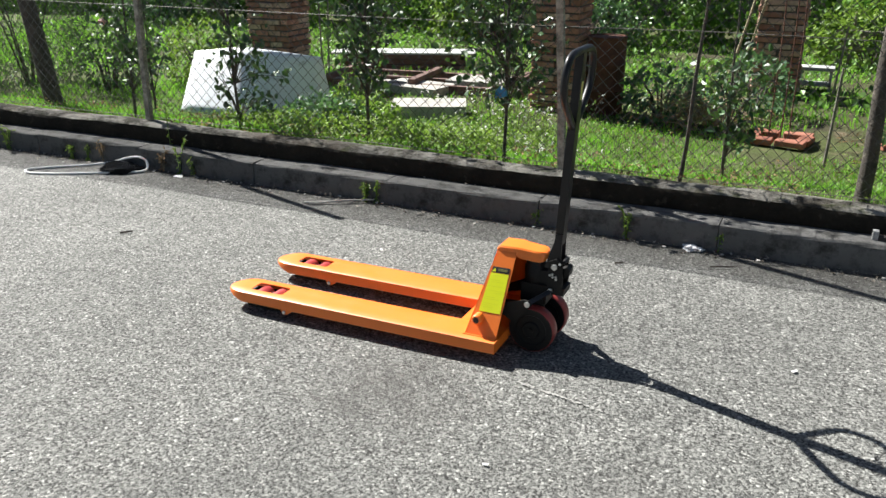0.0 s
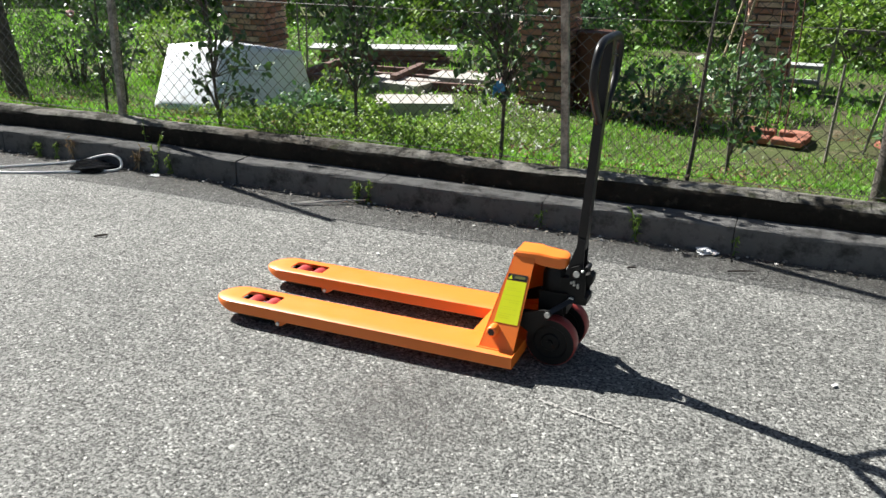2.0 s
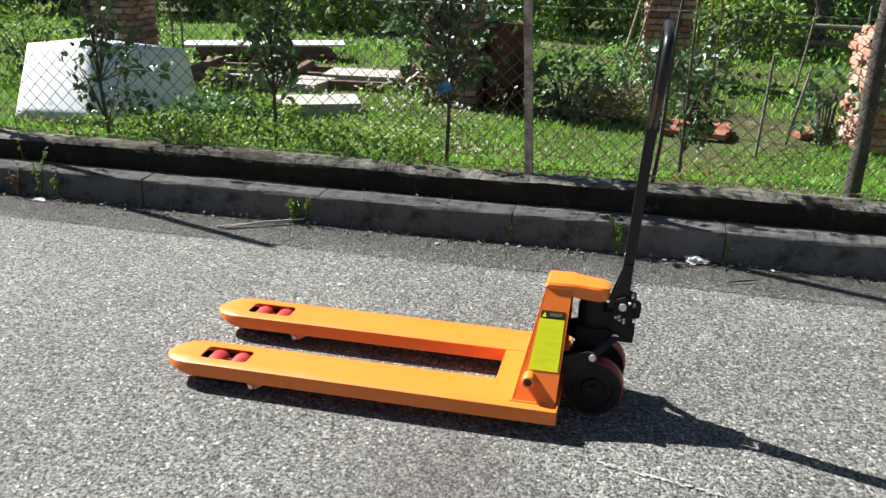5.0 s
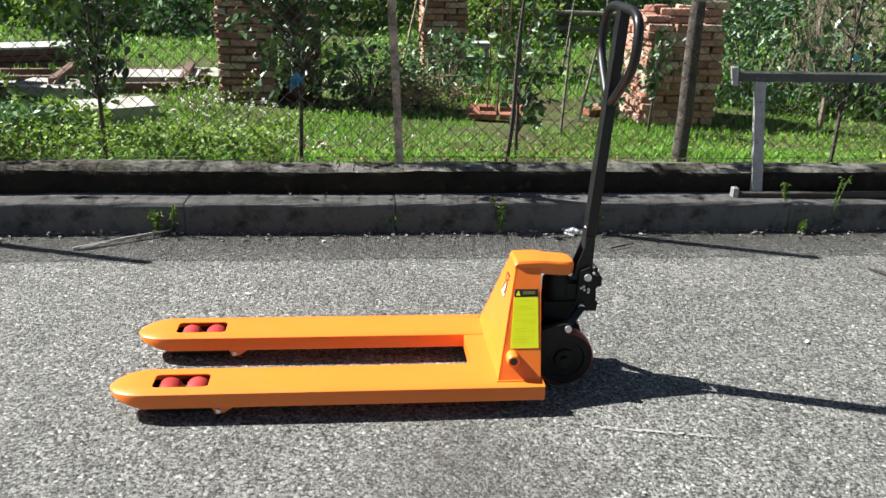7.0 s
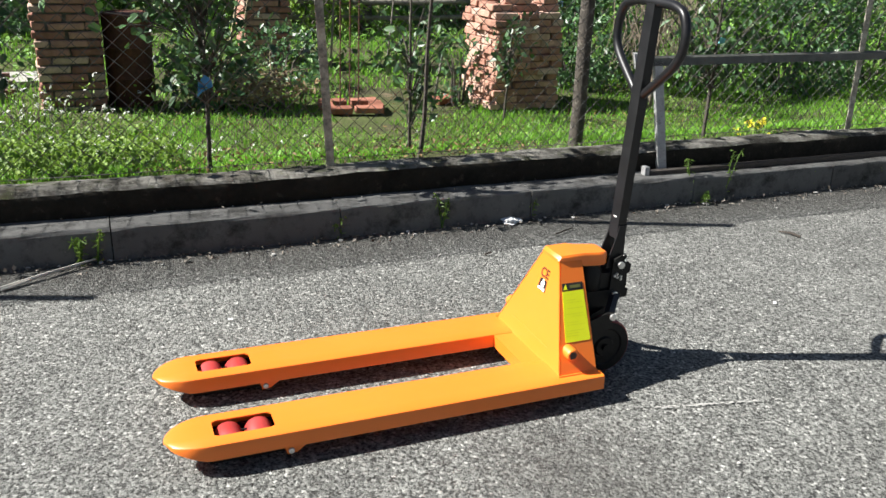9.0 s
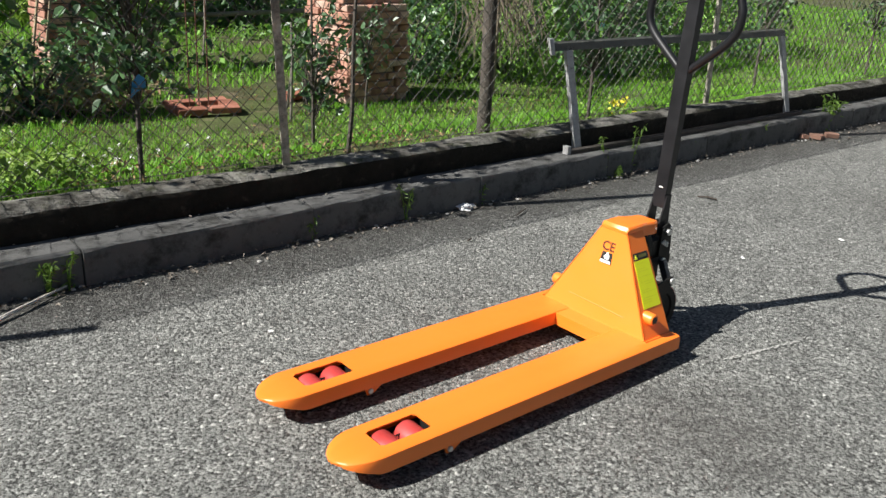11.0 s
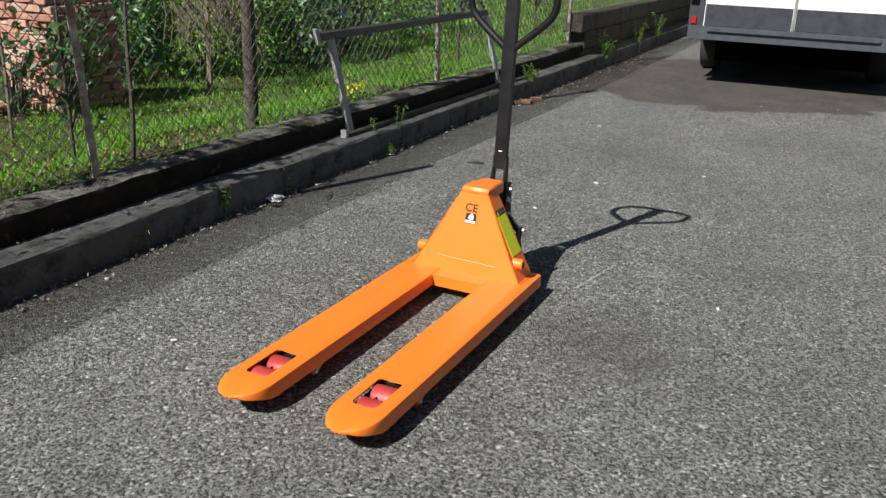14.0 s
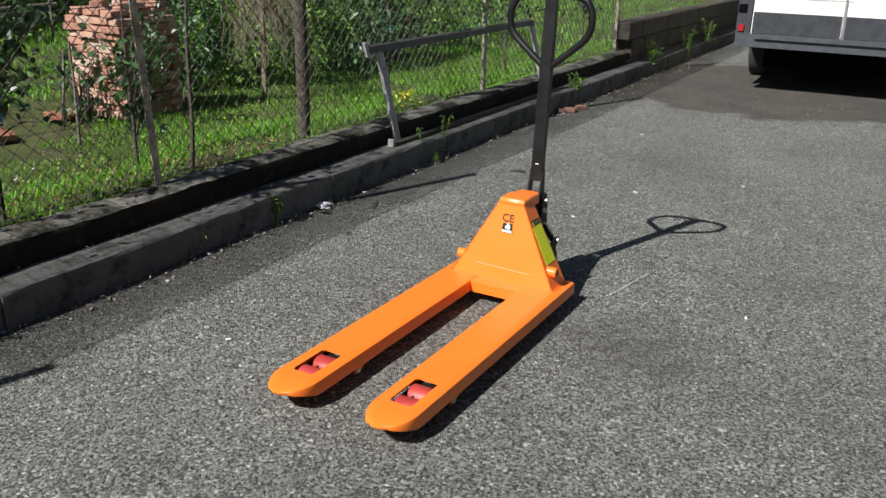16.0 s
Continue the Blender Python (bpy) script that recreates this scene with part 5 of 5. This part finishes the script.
blocks = [block_mesh(k, 0.488, 0.193) for k in range(4)]
for row in range(3):
    for i in range(17):
        ob = new("block", blocks[(i + row) % 4])
        ob.parent = high
        ob.location = (0.5 * i + (0.0 if row % 2 else -0.12), random.uniform(-0.006, 0.006), 0.002 + 0.203 * row)
closing = tagged(part("far_wall", box((-16, 15.5, -0.3), (20, 15.8, 2.2), 0.02), OLD_WALL), "plain garden end wall behind the hedge", "wall", kind="structure")

VAN_WHITE = plain("white van paint", (0.74, 0.75, 0.74), (0.8, 0.8, 0.79), 3, 0.3, bump=0.03, spots=(0.62, 0.6, 0.56))
VAN_GREY = plain("grey plastic cladding", (0.024, 0.027, 0.034), (0.038, 0.042, 0.052), 14, 0.55, bump=0.1)
BUMPER = plain("pale grey bumper plastic", (0.045, 0.05, 0.061), (0.066, 0.072, 0.085), 14, 0.5, bump=0.1, spots=(0.08, 0.082, 0.09))
VAN_DARK = plain("dark underbody", (0.0015, 0.0015, 0.0015), (0.004, 0.004, 0.004), 10, 0.95, spec=0.05)
TYRE = plain("worn tyre rubber", (0.02, 0.02, 0.02), (0.045, 0.043, 0.04), 25, 0.85)
LAMP_RED = plain("red lamp glass", (0.3, 0.015, 0.02), (0.38, 0.02, 0.03), 30, 0.15, bump=0.02)
GLASS_DARK = plain("dark window glass", (0.015, 0.018, 0.02), (0.02, 0.024, 0.028), 3, 0.06, bump=0.0)
STEEL_RIM = plain("grey steel rim", (0.25, 0.25, 0.25), (0.35, 0.35, 0.35), 12, 0.5, 0.5)
van = tagged(empty("van", (6.38, -0.54, 0.0)), "white panel van with grey lower cladding and bumper", "van")

van.rotation_euler = (0, 0, radians(2.5))


def hull(sections, material, name, label="", bev=0.02):
    bm = bmesh.new()
    rings = [[bm.verts.new(c) for c in ring] for ring in sections]
    k = len(rings[0])
    for a, b in zip(rings, rings[1:]):
        for i in range(k):
            bm.faces.new((a[i], a[(i + 1) % k], b[(i + 1) % k], b[i]))
    bm.faces.new(rings[0])
    bm.faces.new(rings[-1][::-1])
    bevel(bm, bev, 3)
    return part(name, bm, material, van, label)


def cross(x, w, z0, z1, top):
    return [(x, -w, z0), (x, -w, z0 + 0.6 * (z1 - z0)), (x, -top, z1), (x, top, z1), (x, w, z0 + 0.6 * (z1 - z0)), (x, w, z0)]


hull([cross(0.10, 1.0, 0.55, 2.5, 0.88), cross(3.6, 1.0, 0.55, 2.52, 0.88), cross(4.3, 0.98, 0.55, 2.3, 0.8), cross(4.75, 0.95, 0.55, 1.35, 0.85), cross(5.4, 0.86, 0.55, 0.98, 0.75)], VAN_WHITE, "body", "white painted van body", 0.04)
part("underbody", box((0.6, -0.77, 0.19), (5.2, 0.77, 0.549), 0.03), VAN_DARK, van)
part("sill", box((0.25, 0.99, 0.42), (5.1, 1.025, 0.74), 0.012), VAN_GREY, van, "grey side cladding")
part("sill", box((0.25, -1.025, 0.42), (5.1, -0.99, 0.74), 0.012), VAN_GREY, van, "grey side cladding")
part("rear_bumper", box((-0.07, -0.99, 0.468), (0.16, 0.99, 0.595), 0.025), BUMPER, van, "long grey rear bumper")
part("bumper_step", box((-0.10, -0.80, 0.555), (-0.0705, 0.80, 0.59), 0.01), BUMPER, van)
for s in (-1, 1):
    door = part("rear_door", box((0.045, 0.012 if s > 0 else -0.86, 0.58), (0.098, 0.86 if s > 0 else -0.012, 2.3), 0.015), VAN_WHITE, van, "white rear door")
    part("door_cladding", box((0.030, 0.02 if s > 0 else -0.85, 0.60), (0.0445, 0.85 if s > 0 else -0.02, 0.81), 0.006), VAN_GREY, door, "dark grey lower door panel")
    part("door_window", box((0.036, 0.12 if s > 0 else -0.74, 1.45), (0.0445, 0.74 if s > 0 else -0.12, 2.05), 0.004), GLASS_DARK, door)
    part("hinge", box((0.02, s * 0.83 - 0.02, 1.02), (0.0445, s * 0.83 + 0.02, 1.12), 0.004), VAN_DARK, door)
    pillar_part = part("corner_post", box((0.03, 0.868 if s > 0 else -1.01, 0.575), (0.0985, 1.01 if s > 0 else -0.868, 0.96), 0.012), VAN_GREY, van, "grey corner panel")
    part("tail_lamp", box((0.02, 0.885 if s > 0 else -1.0, 0.97), (0.0985, 1.0 if s > 0 else -0.885, 1.5), 0.012), LAMP_RED, van, "tall red tail lamp")
    part("reflector", box((0.012, 0.93 if s > 0 else -0.985, 0.615), (0.0295, 0.985 if s > 0 else -0.93, 0.68), 0.006), LAMP_RED, pillar_part, "small red reflector")
    part("lamp_recess", box((0.018, 0.92 if s > 0 else -1.0, 0.80), (0.0295, 1.0 if s > 0 else -0.92, 0.88), 0.006), VAN_DARK, pillar_part)
part("door_seam", box((0.028, -0.011, 0.585), (0.0445, 0.011, 2.25), 0.003), STEEL_RIM, van, "pale rubber door seam")
plate_part = part("number_plate", box((0.036, -0.06, 0.955), (0.0445, 0.46, 1.065), 0.003), WHITE_PRINT, van, "white number plate with plain bars")
for k in range(7):
    part("plate_bar", box((0.033, 0.0 + 0.06 * k, 0.985), (0.0358, 0.035 + 0.06 * k, 1.04)), PRINT, plate_part)
for x in (1.50, 4.9):
    for s in (-1, 1):
        y = s * 0.90
        wheel = part("wheel", lathe((x, y - 0.11, 0.33), (x, y + 0.11, 0.33), [(0, 0.1), (0.02, 0.19), (0.12, 0.2), (0.88, 0.2), (0.98, 0.19), (1, 0.1)], 28), STEEL_RIM, van, "grey steel wheel rim")
        bm = bmesh.new()
        prof = [(-0.11, 0.205), (-0.118, 0.27), (-0.105, 0.32), (-0.08, 0.333), (0.08, 0.333), (0.105, 0.32), (0.118, 0.27), (0.11, 0.205)]
        rings = [[bm.verts.new((x + r * math.cos(a), y + o, 0.33 + r * math.sin(a))) for o, r in prof] for a in np.linspace(0, 2 * math.pi, 36, endpoint=False)]
        for i in range(36):
            a, b = rings[i], rings[(i + 1) % 36]
            for k in range(8):
                bm.faces.new((a[k], a[(k + 1) % 8], b[(k + 1) % 8], b[k]))
        part("tyre", bm, TYRE, wheel, "worn black tyre")
    part("axle", tube([(x, -0.85, 0.33), (x, 0.85, 0.33)], 0.05, 10), VAN_DARK, van)
part("exhaust", tube([(0.1, 0.45, 0.36), (0.9, 0.45, 0.37), (1.0, 0.3, 0.42)], 0.032, 12), VAN_DARK, van, "dark exhaust pipe")
part("windscreen", plate([(4.33, -0.75, 1.42), (4.33, 0.75, 1.42), (4.02, 0.68, 2.25), (4.02, -0.68, 2.25)], (0.4, 0, 0.12)), GLASS_DARK, van)

# ---- metal frame leaning on the fence ----
PEELING = plain("peeling grey paint", (0.28, 0.28, 0.28), (0.45, 0.45, 0.44), 16, 0.7, 0.1, bump=0.3, spots=(0.13, 0.09, 0.07))
DARK_BAR = plain("dark painted steel bar", (0.055, 0.058, 0.05), (0.11, 0.112, 0.10), 12, 0.65, 0.1, spots=(0.11, 0.06, 0.04))
FOOT_BAR = plain("dark brown weathered bar", (0.035, 0.03, 0.027), (0.075, 0.062, 0.053), 14, 0.85, bump=0.5)
rack = tagged(empty("metal_frame", (1.7, 1.62, 0.155)), "old grey metal frame leaning on the fence", "metal frame")


def leaning(x, s):
    return Vector((x, -0.01 + 0.145 * s, 0.605 * s))


for x, dx in ((0.01, -0.01), (2.44, -0.03)):
    bm = plate([leaning(x - 0.028, 0) , leaning(x + 0.028, 0), leaning(x + 0.028 + dx, 1), leaning(x - 0.028 + dx, 1)], (0, 0.028, 0.007), 0.003)
    part("leg", bm, PEELING, rack, "leg with peeling pale paint")
part("top_bar", plate([leaning(-0.12, 0.965), leaning(2.44, 0.965), leaning(2.44, 1.035), leaning(-0.12, 1.035)], (0, 0.034, 0.008), 0.004), DARK_BAR, rack, "dark steel top bar")
part("end_bracket", plate([leaning(-0.155, 0.93), leaning(-0.125, 0.93), leaning(-0.125, 1.08), leaning(-0.165, 1.08)], (0, 0.02, 0.005), 0.003), PEELING, rack)
part("foot_bar", box((-0.12, -0.068, 0.0), (2.55, -0.026, 0.024), 0.004), FOOT_BAR, rack, "dark brown foot bar")
part("end_cap", box((-0.15, -0.066, 0.002), (-0.121, -0.026, 0.05), 0.006), PEELING, rack, "dull white end cap")

# pale scrape across the asphalt
scrape = bmesh.new()
rnd = random.Random(11)
for k in range(80):
    u = rnd.random()
    c = Vector((0.30 + 0.36 * u, -0.375 - 0.075 * u + rnd.gauss(0, 0.004), 0.0015))
    bmesh.ops.create_icosphere(scrape, subdivisions=1, radius=1.0, matrix=Matrix.Translation(c) @ Matrix.Rotation(-0.2, 4, "Z") @ Matrix.Diagonal((rnd.uniform(0.004, 0.012), rnd.uniform(0.0015, 0.003), 0.0012, 1)))
tagged(part("chalk_scrape", scrape, plain("pale scrape dust", (0.34, 0.335, 0.315), (0.42, 0.41, 0.385), 60, 0.95)), "thin pale scrape mark across the asphalt", "scrape", kind="stuff")

# ---- litter and weeds along the kerb ----
def kerb_weed(x, y, z, tall, seed, material=WEED, label="small green weed growing at the foot of the kerb", stems=3, size=0.03):
    rnd = random.Random(seed)
    thing = tagged(empty("weed", (x, y, z)), label, "weed", "weeds along the kerb")
    bm, cs = bmesh.new(), []
    for k in range(stems):
        t = tall * rnd.uniform(0.65, 1.0)
        a = rnd.uniform(0, 6.28)
        e = Vector((0.22 * t * math.cos(a), 0.22 * t * math.sin(a), t))
        path = smooth_path([(0, 0, -0.01), e * 0.5 + Vector((0, 0, 0.02)), e], 5)
        tube(path, [0.003] * len(path), 4, bm=bm)
        for i, p in enumerate(path[1:]):
            for q in range(2):
                cs.append(p + Vector((rnd.gauss(0, 0.005), rnd.gauss(0, 0.005), rnd.gauss(0, 0.006))))
    tagged(part("stalk", bm, STRAW if material == DRY else WEED, thing), kind="stuff")
    leaves("leaves", [tuple(c) for c in cs], size, material, thing, 0.16, 0.3)


for i, (x, y, z, t, n) in enumerate(((-1.43, 1.455, 0, 0.15, 4), (-1.36, 1.46, 0, 0.16, 2), (-0.264, 1.475, 0, 0.11, 3), (0.285, 1.47, 0, 0.18, 3), (0.80, 1.478, 0.0, 0.09, 2), (1.83, 1.47, 0, 0.26, 2), (2.06, 1.48, 0, 0.33, 2), (1.9, 1.43, 0, 0.05, 4), (-2.99, 1.46, 0, 0.3, 3), (-2.86, 1.46, 0, 0.13, 2), (-3.2, 1.62, 0.15, 0.3, 1), (4.55, 1.5, 0, 0.3, 4), (4.75, 1.52, 0, 0.28, 3), (6.95, 1.5, 0, 0.4, 5), (7.15, 1.5, 0, 0.36, 5), (8.5, 1.5, 0, 0.45, 6), (9.6, 1.5, 0, 0.45, 6), (2.75, 1.5, 0.0, 0.13, 3), (3.3, 1.5, 0, 0.16, 4), (3.6, 1.5, 0, 0.15, 3))):
    kerb_weed(x, y, z, t, 100 + i, stems=n, size=0.03 if x < 4 else 0.055)
for i, (x, y, t) in enumerate(((-3.9, 1.47, 0.16), (-3.75, 1.48, 0.18), (-4.05, 1.46, 0.1), (-3.15, 1.47, 0.17), (-4.75, 1.46, 0.2), (-5.2, 1.47, 0.16))):
    kerb_weed(x, y, 0, t, 200 + i, DRY if i % 2 else WEED, "dry yellowing weed at the foot of the kerb", 3, 0.035)

LITTER = leaf_material("leaf litter", (0.05, 0.043, 0.036), (0.27, 0.235, 0.195), 0.8, 0.05, (0.2, 0.15, 0.1))
n = 2300
x = RNG.uniform(-6, 10, n)
y = 1.49 - np.abs(RNG.normal(size=n)) * np.where(x > 3.5, 0.16, 0.07)
tagged(leaves("leaf_litter", np.stack([x, y, RNG.uniform(0.001, 0.012, n)], 1), RNG.uniform(0.006, 0.030, n), LITTER, None, 0.35, 0.85), "dry leaf litter and crumbs in the gutter", "litter", kind="stuff")
n = 700
x, y = RNG.uniform(-6, 9, n), RNG.uniform(1.56, 1.66, n)
tagged(leaves("kerb_crumbs", np.stack([x, y, np.full(n, 0.153)], 1), RNG.uniform(0.006, 0.02, n), LITTER, None, 0.4, 0.9), "crumbs and dry leaves lying on the kerb top", "litter", kind="stuff")
STONE = plain("pale pebble", (0.42, 0.41, 0.39), (0.62, 0.6, 0.57), 40, 0.85)
bm = bmesh.new()
rnd = random.Random(8)
for k in range(260):
    c = Vector((rnd.uniform(-5.5, 8), 1.485 - abs(rnd.gauss(0, 0.06)) if k < 170 else rnd.uniform(-2.2, 1.3), 0.002))
    r = rnd.uniform(0.003, 0.011) if k < 170 else rnd.uniform(0.003, 0.006)
    ico = bmesh.ops.create_icosphere(bm, subdivisions=1, radius=r)
    for v in ico["verts"]:
        v.co = Vector((v.co.x * rnd.uniform(0.7, 1.5), v.co.y * rnd.uniform(0.7, 1.3), v.co.z * 0.6)) + c
tagged(part("gravel_crumbs", bm, STONE), "scattered pale gravel crumbs on the asphalt", "gravel", kind="stuff")


def crumpled(name, place, size, seed, material, label, cat, flat=0.5):
    bm = bmesh.new()
    bmesh.ops.create_icosphere(bm, subdivisions=3, radius=size)
    for v in bm.verts:
        k = 1 + 0.55 * noise.noise(v.co / size * 1.7 + Vector((seed, 0, 0))) + 0.3 * noise.noise(v.co / size * 4 + Vector((0, seed, 0)))
        v.co = Vector((v.co.x * k * 1.3, v.co.y * k, max(v.co.z * k * flat, -size * flat * 0.5)))
    ob = part(name, bm, material, sharp=20)
    ob.location = Vector(place) + Vector((0, 0, size * flat * 0.5))
    return tagged(ob, label, cat)


PAPER = plain("white paper", (0.72, 0.72, 0.72), (0.82, 0.82, 0.82), 20, 0.8)
BAG = plain("black plastic bag", (0.004, 0.004, 0.005), (0.010, 0.010, 0.011), 45, 0.12, bump=1.0, depth=0.03)
crumpled("crumpled_paper", (0.653, 1.44, 0), 0.034, 3, PAPER, "crumpled white paper in the gutter", "paper")
crumpled("crumpled_paper", (0.70, 1.445, 0), 0.022, 5, PAPER, "small crumpled white paper in the gutter", "paper")
crumpled("paper_scrap", (-3.75, 1.45, 0), 0.02, 6, PAPER, "small white paper scrap by the kerb", "paper", 0.3)
crumpled("paper_scrap", (-2.95, 1.40, 0), 0.025, 7, PAPER, "flat white paper scrap by the kerb", "paper", 0.2)
crumpled("plastic_bag", (-3.46, 1.36, 0), 0.12, 9, BAG, "crumpled glossy black plastic bag", "bag", 0.3)
ROPE = plain("white rope", (0.82, 0.81, 0.79), (0.9, 0.89, 0.87), 90, 0.85, bump=0.8, depth=0.003)
loop_path = smooth_path([(-3.97, 1.00, 0.006), (-3.80, 1.06, 0.006), (-3.60, 1.17, 0.006), (-3.42, 1.27, 0.006), (-3.29, 1.36, 0.006), (-3.26, 1.42, 0.02), (-3.30, 1.458, 0.065), (-3.38, 1.46, 0.085), (-3.50, 1.458, 0.06), (-3.63, 1.44, 0.02), (-3.78, 1.34, 0.006), (-3.90, 1.24, 0.006), (-4.00, 1.15, 0.006), (-4.07, 1.07, 0.006), (-4.05, 1.02, 0.006)], 6, True)
tagged(part("rope", tube(loop_path, 0.0085, 8, True), ROPE), "loop of white rope lying on the asphalt", "rope")
PALE_STALK = plain("bleached stalk", (0.38, 0.36, 0.32), (0.55, 0.52, 0.47), 30, 0.85)
TWIG = plain("dark twig", (0.03, 0.025, 0.02), (0.07, 0.055, 0.045), 30, 0.9)
for a, b, r, m, lab in (((-1.77, 1.24, 0.006), (-1.37, 1.455, 0.02), 0.007, PALE_STALK, "dry pale stalk lying by the kerb"), ((-1.73, 1.24, 0.006), (-1.45, 1.43, 0.015), 0.005, PALE_STALK, "dry pale stalk lying by the kerb"),
                        ((2.01, 0.80, 0.007), (1.96, 0.90, 0.007), 0.007, TWIG, "short dark twig on the asphalt"),
                        ((0.33, 1.04, 0.006), (0.37, 1.06, 0.006), 0.005, TWIG, "short dark twig on the asphalt"), ((-2.42, 0.29, 0.004), (-2.37, 0.34, 0.005), 0.006, TWIG, "curled dark leaf on the asphalt"),
                        ((0.80, 1.20, 0.006), (0.93, 1.26, 0.006), 0.004, TWIG, "thin dark twig on the asphalt")):
    tagged(part("twig", tube([a, Vector(a).lerp(Vector(b), 0.5) + Vector((0.01, 0, 0.004)), b], [r, r, r * 0.6], 6), m), lab, "twig", "twigs on the asphalt")
CHIP = plain("white chip", (0.7, 0.7, 0.68), (0.8, 0.8, 0.78), 30, 0.7)
for x, y, s in ((1.288, 0.175, 0.012), (1.97, 0.04, 0.014), (3.63, 0.527, 0.013), (2.5, -0.5, 0.01), (0.4, -0.95, 0.01), (-0.9, 0.7, 0.01)):
    ob = part("paper_chip", box((-s, -s * 0.5, 0), (s, s * 0.5, 0.004), 0.001), CHIP)
    ob.matrix_world = pose(x, y, 0.001, 0, 0, 37 * x)
    tagged(ob, "small white chip lying on the asphalt", "paper chip", "white chips on the asphalt")
for x, y, s, r in ((4.22, 1.39, 0.075, 20), (4.38, 1.35, 0.06, -35), (4.12, 1.44, 0.04, 60)):
    ob = part("tile_fragment", plate([(-s, -0.6 * s, 0), (0.7 * s, -0.7 * s, 0), (s, 0.2 * s, 0), (0.1 * s, 0.7 * s, 0), (-0.8 * s, 0.5 * s, 0)], (0, 0, 0.03), 0.004), plain("dull orange tile", (0.22, 0.12, 0.085), (0.32, 0.18, 0.13), 20, 0.9))
    ob.matrix_world = pose(x, y, 0.0, 4, 3, r)
    tagged(ob, "broken orange tile fragment in the gutter", "tile fragment", "tile fragments by the kerb")
